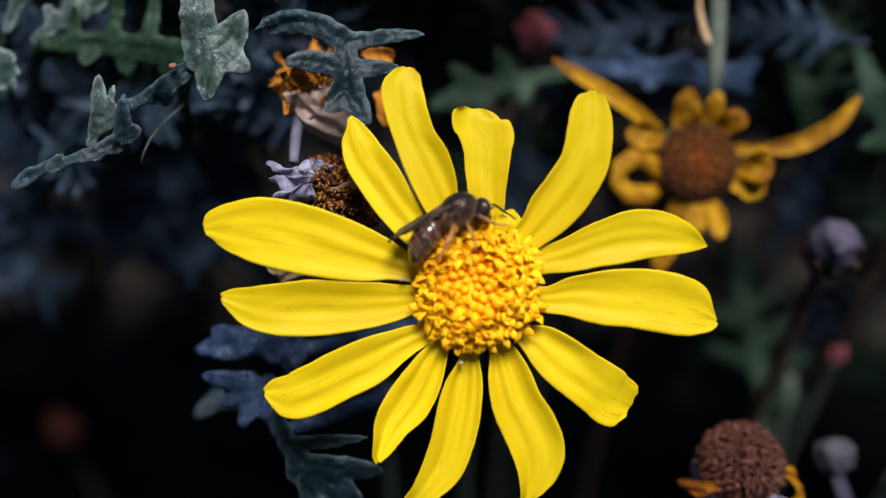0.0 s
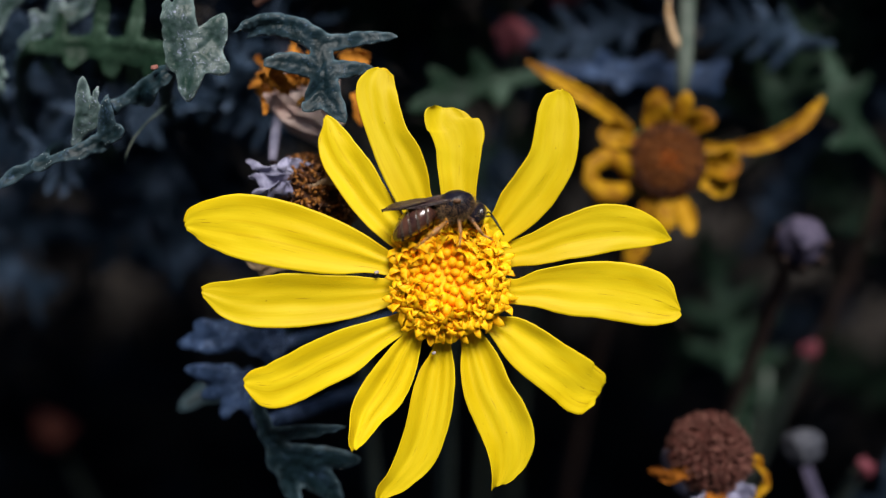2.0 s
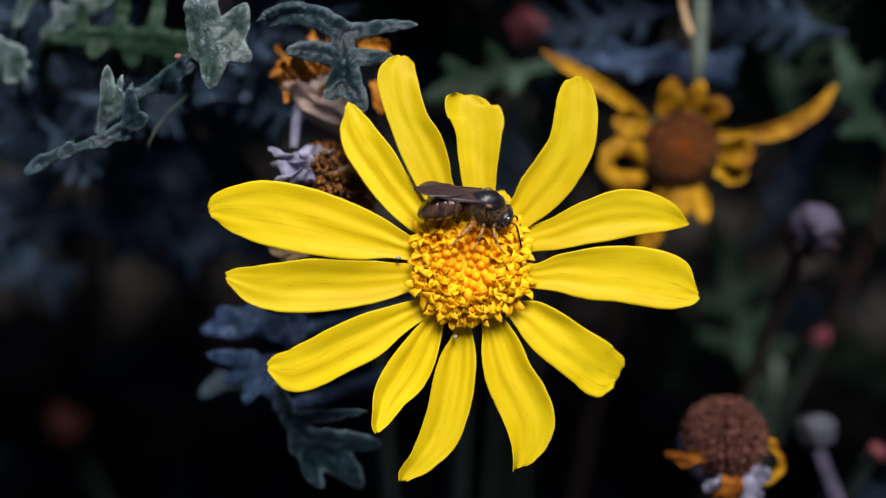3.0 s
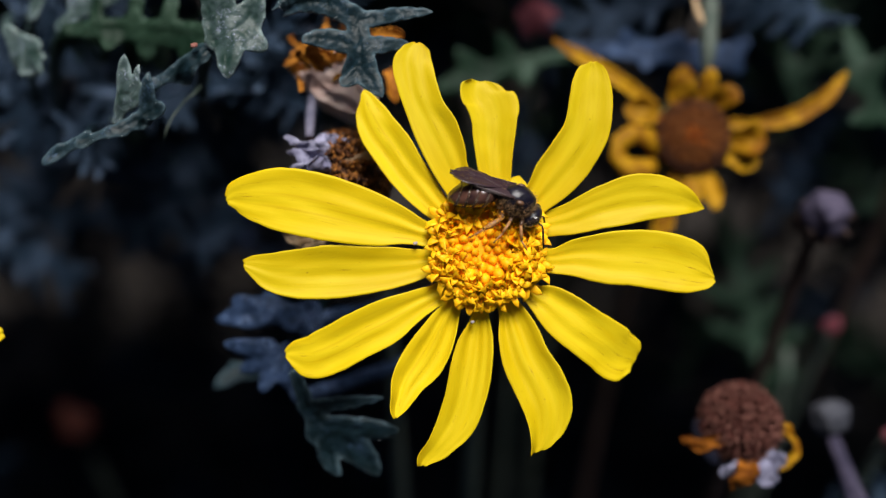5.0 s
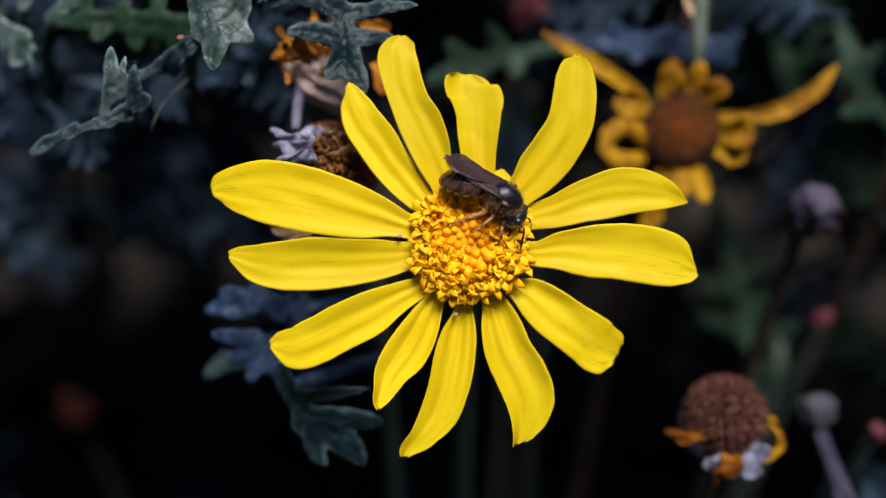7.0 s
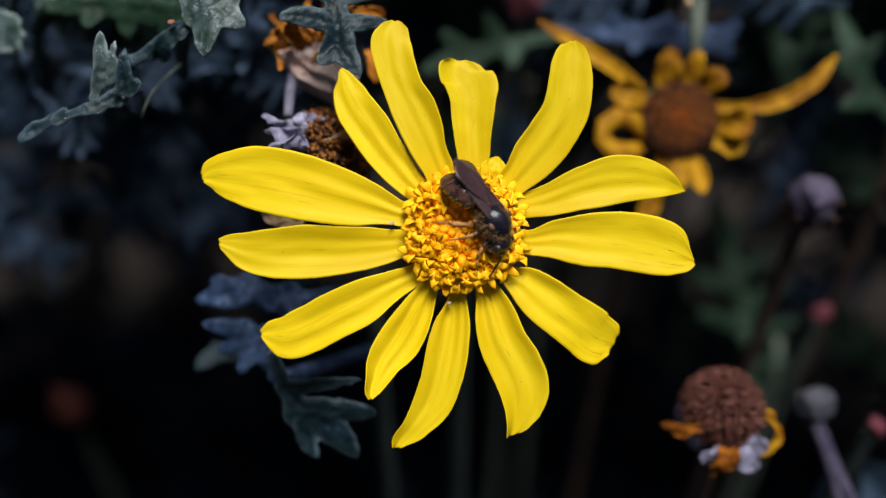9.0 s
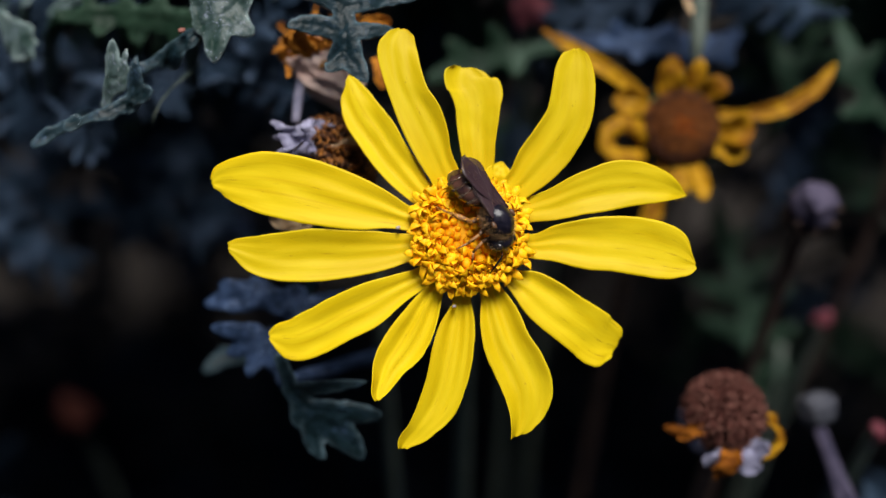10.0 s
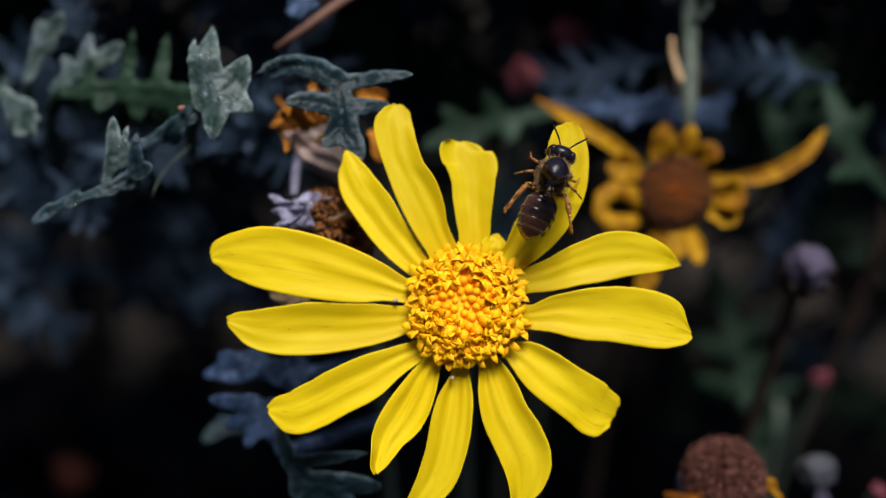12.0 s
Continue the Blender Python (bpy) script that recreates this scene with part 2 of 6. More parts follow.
def tube(bm, pts, radii, n=8, mat=0, flat=1.0):
    """A tapered, closed tube along pts (mm)."""
    pts = [Vector(p) * MM for p in pts]
    rings = []
    for i, p in enumerate(pts):
        d = (pts[min(i + 1, len(pts) - 1)] - pts[max(i - 1, 0)]).normalized()
        side = d.cross(Vector((0.13, 0.31, 0.94)))
        if side.length < 0.1:
            side = d.cross(Vector((1, 0, 0)))
        side.normalize()
        up = side.cross(d)
        r = (radii[i] if isinstance(radii, (list, tuple)) else radii) * MM
        rings.append([bm.verts.new(p + side * (r * math.cos(a)) + up * (r * flat * math.sin(a)))
                      for a in (2 * math.pi * k / n for k in range(n))])
    for a, b in zip(rings, rings[1:]):
        for k in range(n):
            bm.faces.new((a[k], a[(k + 1) % n], b[(k + 1) % n], b[k])).material_index = mat
    bm.faces.new(list(reversed(rings[0]))).material_index = mat
    bm.faces.new(rings[-1]).material_index = mat


def curve_points(a, b, c, n=10):
    a, b, c = Vector(a), Vector(b), Vector(c)
    return [a * (1 - s) ** 2 + b * (2 * s * (1 - s)) + c * s * s for s in (i / n for i in range(n + 1))]


def ball(bm, at, r, seg=12, rings=8, turn=None, mat=0, lump=0.0, seed=0):
    """An ellipsoid with radii r (mm), lumpy where asked."""
    rot = turn or Matrix.Identity(3)
    r = (r, r, r) if isinstance(r, (int, float)) else r
    at = Vector(at)
    grid = []
    for i in range(rings + 1):
        th = math.pi * i / rings
        row = []
        for k in range(1 if i in (0, rings) else seg):
            ph = 2 * math.pi * k / seg
            d = Vector((math.sin(th) * math.cos(ph), math.sin(th) * math.sin(ph), math.cos(th)))
            f = 1 + lump * noise.noise(d * 1.7 + Vector((seed, seed * 0.7, 3)))
            row.append(bm.verts.new((at + rot @ Vector((d.x * r[0] * f, d.y * r[1] * f, d.z * r[2] * f))) * MM))
        grid.append(row)
    for i in range(rings):
        a, b = grid[i], grid[i + 1]
        for k in range(seg):
            k2 = (k + 1) % seg
            if len(a) == 1:
                f = bm.faces.new((a[0], b[k], b[k2]))
            elif len(b) == 1:
                f = bm.faces.new((a[k], b[0], a[k2]))
            else:
                f = bm.faces.new((a[k], b[k], b[k2], a[k2]))
            f.material_index = mat


def sheet(bm, rows, thick, uv=True):
    """A solid sheet from rows of points (mm): front, back and rim."""
    nu, nv = len(rows), len(rows[0])
    layer = bm.loops.layers.uv.verify() if uv else None
    front = [[bm.verts.new(Vector(p) * MM) for p in row] for row in rows]
    back = [[bm.verts.new((Vector(p) - Vector((0, 0, thick))) * MM) for p in row] for row in rows]

    def face(vs, uvs):
        f = bm.faces.new(vs)
        if layer:
            for lp, q in zip(f.loops, uvs):
                lp[layer].uv = q

    def q(i, k):
        return (i / (nu - 1), k / (nv - 1))
    for i in range(nu - 1):
        for k in range(nv - 1):
            ids = [(i, k), (i + 1, k), (i + 1, k + 1), (i, k + 1)]
            face([front[a][b] for a, b in ids], [q(*t) for t in ids])
            ids.reverse()
            face([back[a][b] for a, b in ids], [q(*t) for t in ids])
    rim = [(i, 0) for i in range(nu)] + [(nu - 1, k) for k in range(1, nv)] + [(i, nv - 1) for i in range(nu - 2, -1, -1)] + [(0, k) for k in range(nv - 2, 0, -1)]
    for a, b in zip(rim, rim[1:] + rim[:1]):
        face([front[b[0]][b[1]], front[a[0]][a[1]], back[a[0]][a[1]], back[b[0]][b[1]]], [q(*b), q(*a), q(*a), q(*b)])
    bmesh.ops.recalc_face_normals(bm, faces=bm.faces)


def ease(a, b, x):
    x = min(1.0, max(0.0, (x - a) / (b - a)))
    return x * x * (3 - 2 * x)


def flow(knots, values, x):
    """A smooth curve through values at the knots."""
    i = max(1, min(len(knots) - 1, next((k for k, q in enumerate(knots) if q >= x), len(knots) - 1)))
    slope = [(values[min(k + 1, len(knots) - 1)] - values[max(k - 1, 0)]) / (knots[min(k + 1, len(knots) - 1)] - knots[max(k - 1, 0)]) for k in (i - 1, i)]
    h = knots[i] - knots[i - 1]
    t = (x - knots[i - 1]) / h
    return (values[i - 1] * (1 + 2 * t) * (1 - t) ** 2 + values[i] * t * t * (3 - 2 * t)
            + h * (slope[0] * t * (1 - t) ** 2 - slope[1] * t * t * (1 - t)))


def ray_petal(ribs, lift=0.6, droop=-0.6, cup=0.25, pleat=0.15, roll=(0.0, 0.0), tuck=0.0, seed=1, z0=0.0):
    """One ray: a grooved, cupped blade over ribs (x, y, half width, lean in degrees), claw first; roll lifts its two edges near the tip."""
    bm = bmesh.new()
    run = [0.0]
    for a, b in zip(ribs, ribs[1:]):
        run.append(run[-1] + math.hypot(b[0] - a[0], b[1] - a[1]))
    knots = [r / run[-1] for r in run]
    cols = list(zip(*ribs))
    wob = 0.5 * math.sin(seed * 2.7)
    grooves = (-0.36 + 0.12 * wob, 0.30 + 0.12 * math.cos(seed * 1.9), 0.02 * wob + 0.68)
    nu, nv = 46, 22
    rows = []
    for i in range(nu + 1):
        s = 1 - (1 - i / nu) ** 1.3
        x, y, w, lean = (flow(knots, c, s) for c in cols)
        x2, y2 = (flow(knots, cols[k], min(1.0, s + 0.01)) - flow(knots, cols[k], max(0.0, s - 0.01)) for k in (0, 1))
        d = Vector((x2, y2, 0)).normalized()
        n = Matrix.Rotation(radians(lean), 3, "Z") @ Vector((-d.y, d.x, 0))
        w = max(0.05, w)
        row = []
        for k in range(nv + 1):
            v = 2 * k / nv - 1
            ragged = (0.03 * noise.noise(Vector((s * 7, v * 1.5, seed * 3.1))) + 0.018 * noise.noise(Vector((s * 24, v * 2, seed * 1.9)))) * v * abs(v)
            notch = 0.05 * ease(0.94, 1.0, s) * (math.cos(v * 5.5 + seed) - 0.6)
            p = Vector((x, y, 0)) + n * (w * (v + ragged)) - d * notch
            z = z0 + lift * math.sin(math.pi * s * 0.85) + droop * s ** 3 + cup * v * v * (0.3 + 0.7 * math.sin(math.pi * s)) * min(1.0, w / 1.8) ** 2
            deep = pleat * ease(0, 0.12, s) * (1 - 0.75 * ease(0.45, 0.98, s)) * min(1.0, w / 1.4)
            drift = 0.10 * math.sin(s * 3.2 + seed)
            for j, g in enumerate(grooves):
                z -= deep * (1.0, 1.15, 0.5)[j] * math.exp(-((v - g - drift) / (0.26, 0.3, 0.2)[j]) ** 2)
            z += 0.10 * noise.noise(Vector((s * 6, v * 2.2, seed * 4.1))) * (0.3 + s) * min(1.0, w / 1.6)
            z += 0.26 * noise.noise(Vector((s * 2.6, v * 0.9 * min(1.0, w / 1.6), seed * 1.7)))
            z += (roll[0] * max(0.0, v - 0.25) ** 2 + roll[1] * max(0.0, -v - 0.25) ** 2) * 1.8 * ease(0.55, 0.95, s)
            z -= tuck * ease(0.9, 1.0, s)
            row.append((p.x, p.y, z))
        rows.append(row)
    sheet(bm, rows, 0.16)
    return bm


def plain_ribs(base, mid, tip, width, waist=0.6, tipw=0.7):
    """Ribs of an even blade bent through three points."""
    b, m, t = Vector(base), Vector(mid), Vector(tip)
    c = m * 2 - (b + t) * 0.5
    ribs = []
    for s in (0.0, 0.2, 0.4, 0.6, 0.78, 0.91, 1.0):
        p = b * (1 - s) ** 2 + c * (2 * s * (1 - s)) + t * s * s
        w = width * 0.5 * (waist + (1 - waist) * ease(0.0, 0.55, s)) * (1 - (1 - tipw) * ease(0.6, 0.95, s)) * (1.0 if s < 0.85 else 0.8 if s < 0.95 else 0.3)
        ribs.append((p.x, p.y, w, 0))
    return ribs


def field_mesh(name, field, box, step, lift, thick, mats, tips=()):
    """A solid blade whose outline is where field(x, y) < 0, on a grid over box (mm); lift(x, y, f) gives its relief."""
    x0, y0, x1, y1 = box
    nx, ny = int((x1 - x0) / step) + 2, int((y1 - y0) / step) + 2
    gx, gy = x0 + np.arange(nx) * step, y0 + np.arange(ny) * step
    F = field(*np.meshgrid(gx, gy, indexing="ij"))
    F = np.where(np.abs(F) < 1e-6, 1e-6, F)
    pts, index, tris = [], {}, []

    def corner(i, k):
        if (i, k) not in index:
            index[(i, k)] = len(pts)
            pts.append((gx[i], gy[k], F[i, k]))
        return index[(i, k)]

    def cut(a, b):
        key = (a, b) if a < b else (b, a)
        if key not in index:
            fa, fb = F[a], F[b]
            u = fa / (fa - fb)
            index[key] = len(pts)
            pts.append((gx[a[0]] + (gx[b[0]] - gx[a[0]]) * u, gy[a[1]] + (gy[b[1]] - gy[a[1]]) * u, 0.0))
        return index[key]
    inside = F < 0
    for i in range(nx - 1):
        for k in range(ny - 1):
            if not inside[i:i + 2, k:k + 2].any():
                continue
            for tri in (((i, k), (i + 1, k), (i + 1, k + 1)), ((i, k), (i + 1, k + 1), (i, k + 1))):
                poly = []
                for a, b in zip(tri, tri[1:] + tri[:1]):
                    if inside[a]:
                        poly.append(corner(*a))
                    if inside[a] != inside[b]:
                        poly.append(cut(a, b))
                for j in range(1, len(poly) - 1):
                    tris.append((poly[0], poly[j], poly[j + 1]))
    edges = {}
    for tr in tris:
        for a, b in zip(tr, tr[1:] + tr[:1]):
            edges[(a, b)] = edges.get((a, b), 0) + 1
    rim = [(a, b) for (a, b) in edges if (b, a) not in edges]
    n = len(pts)
    zs = [lift(p[0], p[1], p[2]) for p in pts]
    verts = [(p[0] * MM, p[1] * MM, z * MM) for p, z in zip(pts, zs)]
    verts += [(p[0] * MM, p[1] * MM, (z - thick * min(1.0, 0.35 - p[2] * 2)) * MM) for p, z in zip(pts, zs)]
    faces = tris + [(c + n, b + n, a + n) for a, b, c in tris] + [(b, a, a + n, b + n) for a, b in rim]
    bm = bmesh.new()
    layer = bm.verts.layers.float.new("rim")
    vs = [bm.verts.new(v) for v in verts]
    for v, q in zip(vs, pts):
        v[layer] = math.exp(q[2] / 0.16) * (0.45 + 0.55 * noise.noise(Vector((q[0] * 1.5, q[1] * 1.5, 2))))
    for f in faces:
        if len(set(f)) == len(f):
            try:
                bm.faces.new([vs[i] for i in f])
            except ValueError:
                pass
    for (tx, ty, r) in tips:
        ball(bm, (tx, ty, lift(tx, ty, 0.0) - thick * 0.2), (r, r, r), 8, 6, mat=1)
    return mesh_of(bm, name, mats)


def leaf_field(spine, width, lobes):
    """The outline of a lobed leaf: a tapered spine and spear-shaped lobes (share of the spine, tip, half width)."""
    spine = [np.array(p, float) for p in spine]
    lens = [np.linalg.norm(b - a) for a, b in zip(spine, spine[1:])]
    total = sum(lens)

    def on(s):
        d = s * total
        for a, b, l in zip(spine, spine[1:], lens):
            if d <= l:
                return a + (b - a) * d / l
            d -= l
        return spine[-1]
    segs, tips = [], []
    run = 0.0
    for a, b, l in zip(spine, spine[1:], lens):
        segs.append((a, b, width * (0.55 + 0.45 * run / total), width * (0.55 + 0.45 * (run + l) / total), False))
        run += l
    for s, tx, ty, w, *bend in lobes:
        root, tip = on(s), np.array((tx, ty), float)
        knee = np.array(bend, float) if bend else (root + tip) * 0.5
        steps = 5
        path = [root * (1 - q) ** 2 + (knee * 2 - (root + tip) * 0.5) * (2 * q * (1 - q)) + tip * q * q for q in (i / steps for i in range(steps + 1))]
        tips.append(tuple(path[-2] * 0.45 + tip * 0.55))
        for i in range(steps):
            segs.append((path[i], path[i + 1], w, (i / steps, 1 / steps), True))

    def along(seg, x, y):
        a, b, ra, rb, spear = seg
        d = b - a
        t = np.clip(((x - a[0]) * d[0] + (y - a[1]) * d[1]) / (d @ d), 0, 1)
        dist = np.hypot(x - a[0] - t * d[0], y - a[1] - t * d[1])
        u = rb[0] + rb[1] * t if spear else t
        r = ra * (1 - u ** 1.6) * (0.90 + 0.80 * u) if spear else ra + (rb - ra) * t
        return u, dist, r

    def field(x, y):
        f = None
        for seg in segs:
            u, dist, r = along(seg, x, y)
            g = dist - r + 0.05 * np.sin(x * 3.7 + y * 1.3) * np.sin(y * 4.3 - x * 0.9)
            if f is None:
                f = g
            else:
                h = np.clip(0.5 + 0.5 * (f - g) / 0.4, 0, 1)
                f = f * (1 - h) + g * h - 0.4 * h * (1 - h)
        return f

    def fold(x, y):
        """The groove of the midribs, and the tilt of each lobe out of the leaf's plane."""
        best, tilt, groove = 1e9, 0.0, 0.0
        for i, seg in enumerate(segs):
            u, dist, r = along(seg, x, y)
            groove = max(groove, math.exp(-(dist / 0.16) ** 2))
            if dist - seg[2] < best:
                best = dist - seg[2]
                tilt = float(u * u) * 1.1 * math.sin(seg[2] * 37) if seg[4] else 0.0
        return tilt - 0.13 * groove
    field.fold, field.tips = fold, tips
    return field


def lobed_leaf(label, at, spine, width, lobes, mat, slope=(0, 0), ripple=0.5, step=0.28, thick=0.35, seed=1, stalk=None, tipr=0.075, down=0):
    """A downy lobed leaf; at is its base, spine and lobe tips are offsets from it (mm) in the leaf's own plane."""
    ob = thing("lobed_leaf", rig(*at), label, "leaf")
    xs = [p[0] for p in spine] + [l[1] for l in lobes]
    ys = [p[1] for p in spine] + [l[2] for l in lobes]
    pad = width + 1.2
    box = (min(xs) - pad, min(ys) - pad, max(xs) + pad, max(ys) + pad)

    outline = leaf_field(spine, width, lobes)

    def lift(x, y, f):
        z = slope[0] * x + slope[1] * y
        z += ripple * noise.noise(Vector((x * 0.28, y * 0.28, seed * 5.3)))
        z += 0.12 * noise.noise(Vector((x * 1.3, y * 1.3, seed * 2.3)))
        return z + outline.fold(x, y) + 0.2 * math.sqrt(min(1.0, max(0.0, -f) / 0.5)) + 0.10 * noise.noise(Vector((x * 3.1, y * 3.1, seed)))
    tips = [(x, y, tipr) for x, y in outline.tips] if tipr else []
    part("blade", field_mesh("blade", outline, box, step, lift, thick, [mat, M_TIP], tips), None, ob)
    if down:
        # a few short white hairs along the margins
        rnd = random.Random(seed)
        bm = bmesh.new()
        left = down
        while left:
            x, y = rnd.uniform(box[0], box[2]), rnd.uniform(box[1], box[3])
            f = float(outline(x, y))
            if not -0.3 < f < -0.02:
                continue
            left -= 1
            p = Vector((x, y, lift(x, y, f)))
            e = p + Vector((rnd.gauss(0, 0.07), rnd.gauss(0, 0.07), rnd.uniform(0.03, 0.1)))
            r = rnd.uniform(0.007, 0.015)
            tube(bm, [p, p.lerp(e, 0.6), e], [r, r * 0.9, r * 0.4], 4)
        tagged(part("down", bm, M_TIP, ob), "short white downy hairs", kind="stuff")
    if stalk:
        bm = bmesh.new()
        a = Vector((*spine[0], lift(*spine[0], 0.0) - 0.1))
        e = Vector(stalk)
        tube(bm, curve_points(a, a.lerp(e, 0.5) + Vector((0, 0, 3)), e, 8), [width * 0.5, *[width * 0.55] * 7, width * 0.7], 7)
        part("petiole", bm, mat, ob)
    return ob


def to_ground(m, spread=(0, 0)):
    """The soil under the pose m, in its own space and millimetres."""
    p = m.translation
    return (m.inverted() @ Vector((p.x + spread[0] * MM, p.y + spread[1] * MM, -0.004))) / MM


def flower_stem(ob, start, lean, r0, r1, mat, spread=(0, 30)):
    bm = bmesh.new()
    end = to_ground(ob.matrix_basis, spread)
    start = Vector(start)
    tube(bm, curve_points(start, start + Vector(lean), end, 16), [r0 + (r1 - r0) * i / 16 for i in range(17)], 8)
    return part("stem", bm, mat, ob)


# ---- ground and bush ----
def build_ground():
    bm = bmesh.new()
    n, half = 60, 0.9
    grid = [[bm.verts.new((-half + 2 * half * i / n, -half + 2 * half * k / n,
                           0.018 * noise.noise(Vector((i * 0.35, k * 0.35, 1))) + 0.006 * noise.noise(Vector((i * 1.3, k * 1.3, 4)))))
             for k in range(n + 1)] for i in range(n + 1)]
    for i in range(n):
        for k in range(n):
            bm.faces.new((grid[i][k], grid[i + 1][k], grid[i + 1][k + 1], grid[i][k + 1]))
    edge = [g[0] for g in grid] + grid[-1][1:] + [g[-1] for g in grid[-2::-1]] + grid[0][-2:0:-1]
    far = [bm.verts.new((v.co.x / half * 400, v.co.y / half * 400, 0)) for v in edge]
    for a, b in zip(range(len(edge)), [*range(1, len(edge)), 0]):
        bm.faces.new((edge[b], edge[a], far[a], far[b]))
    bmesh.ops.recalc_face_normals(bm, faces=bm.faces)
    tagged(new("ground", mesh_of(bm, "ground", M_SOIL)), "dark bare soil under the flowering bush", "ground", kind="structure")


def small_leaf_arrays(seed):
    """Vertices and faces of one coarse lobed leaf, 1 unit long."""
    rnd = random.Random(seed)
    verts, faces = [], []

    def blade(a, b, w):
        a, b = np.array(a), np.array(b)
        d = b - a
        n = np.array((-d[1], d[0], 0)) / np.linalg.norm(d)
        k = len(verts)
        up = np.array((0, 0, 0.02))
        for s, ww in ((0, 0.45), (0.35, 1.0), (0.7, 0.85), (0.93, 0.4)):
            p = a + d * s
            verts.extend([p - n * w * ww, p + up * (1 - s), p + n * w * ww])
        verts.append(b)
        for i in range(3):
            q = k + 3 * i
            faces.extend([(q, q + 1, q + 4, q + 3), (q + 1, q + 2, q + 5, q + 4)])
        faces.extend([(k + 9, k + 10, k + 12), (k + 10, k + 11, k + 12)])
    bend = rnd.uniform(-0.2, 0.1)
    blade((0, 0, 0), (0, 1, bend), 0.075)
    for s in (0.3, 0.48, 0.64, 0.8):
        for side in (-1, 1):
            l = rnd.uniform(0.2, 0.36) * (1.15 - 0.5 * abs(s - 0.5))
            blade((0, s, bend * s * s), (side * l, s + rnd.uniform(0.12, 0.24), bend * s * s + rnd.uniform(-0.08, 0.1)), 0.055)
    return np.array(verts), faces


def build_foliage():
    rnd = random.Random(7)
    kinds = [small_leaf_arrays(i) for i in range(5)]

    def cloud(name, count, place, size, mat, label, clear=None):
        V, Fs, base = [], [], 0
        for _ in range(count):
            p = place()
            if p is None:
                continue
            v, f = kinds[rnd.randrange(5)]
            s = rnd.uniform(*size)
            turn = np.array(Euler((rnd.uniform(-1.3, 0.5), rnd.uniform(-0.9, 0.9), rnd.uniform(0, 6.28))).to_matrix())
            w = (v * s) @ turn.T + np.array(p)
            if clear is not None and not (w[:, 1] > clear * (84 - w[:, 2]) + 4).all():
                continue
            V.append(w * MM)
            Fs.extend(tuple(i + base for i in q) for q in f)
            base += len(v)
        me = bpy.data.meshes.new(name)
        me.from_pydata(np.concatenate(V).tolist(), [], Fs)
        me.materials.append(mat)
        ob = new(name, smooth(me))
        ob.matrix_basis = RIG
        return tagged(ob, label, "foliage", kind="stuff")

    def behind():
        z = -rnd.uniform(115, 250)
        reach = (84 - z) * 0.62
        u, v = rnd.uniform(-1.25, 1.25), rnd.uniform(-0.9, 1.1)
        if v < 0.1:
            # the hollow runs deeper below
            z -= 110
            reach += 68
        w = RIG @ (Vector((u * reach, v * reach, z)) * MM)
        return (u * reach, v * reach, z) if w.z > 0.012 else None

    def roof():
        # unseen canopy added above and behind the flower to shade the hollow
        z = -rnd.uniform(7, 240)
        y = 0.39 * (84 - z) + 6 + 130 * rnd.random() ** 1.4
        return rnd.uniform(-1, 1) * (0.5 * (84 - z) + 70), y, z

    def brow():
        # unseen smaller leaves along the canopy's lower edge, added to block light
        z = -6 - 84 * rnd.random()
        return rnd.uniform(-1, 1) * (0.5 * (84 - z) + 50), 0.39 * (84 - z) + 4 + 45 * rnd.random(), z

    def hollow():
        # sparse leaves in the shade between the flowers and the bush
        z = -rnd.uniform(46, 95)
        return rnd.uniform(-0.52, 0.52) * (84 - z), rnd.uniform(0.12, 0.33) * (84 - z), z

    def corner():
        # leaves close behind the pale ones
        z = -rnd.uniform(20, 48)
        return rnd.uniform(-0.50, -0.16) * (84 - z), rnd.uniform(0.14, 0.30) * (84 - z), z

    def around():
        # leaves added outside the view all round, to keep light out of the hollow
        z = -rnd.uniform(10, 240)
        far = 84 - z
        a = rnd.uniform(0, 6.2832)
        r = rnd.uniform(0.0, 1.0) ** 0.7 * 170
        x, y = math.cos(a) * (0.53 * far + 38 + r), math.sin(a) * (0.35 * far + 38 + r)
        w = RIG @ (Vector((x, y, z)) * MM)
        return (x, y, z) if w.z > 0.02 else None
    cloud("outer_foliage", 8000, around, (24, 44), M_LEAF_DIM, "dense lobed leaves added out of view to keep light off the hollow")
    cloud("bush_foliage", 1500, behind, (16, 38), M_LEAF_DIM, "dense dark lobed leaves in the shade of the bush")
    cloud("hollow_foliage", 150, hollow, (8, 17), M_LEAF_DIM, "dim blue-grey lobed leaves deep in the shade")
    cloud("corner_foliage", 80, corner, (6, 13), M_LEAF_DIM, "dim blue-grey lobed leaves in the shade behind the pale leaves")
    cloud("inner_foliage", 90, hollow, (8, 17), M_LEAF_GREEN_DIM, "dim dark green lobed leaves deep in the shade")
    cloud("brow_foliage", 3600, brow, (10, 22), M_LEAF_DIM, "unseen small lobed leaves added along the canopy edge to block light", 0.385)
    cloud("upper_foliage", 3900, roof, (20, 42), M_LEAF_DIM, "unseen lobed leaves added above to shade the hollow", 0.385)


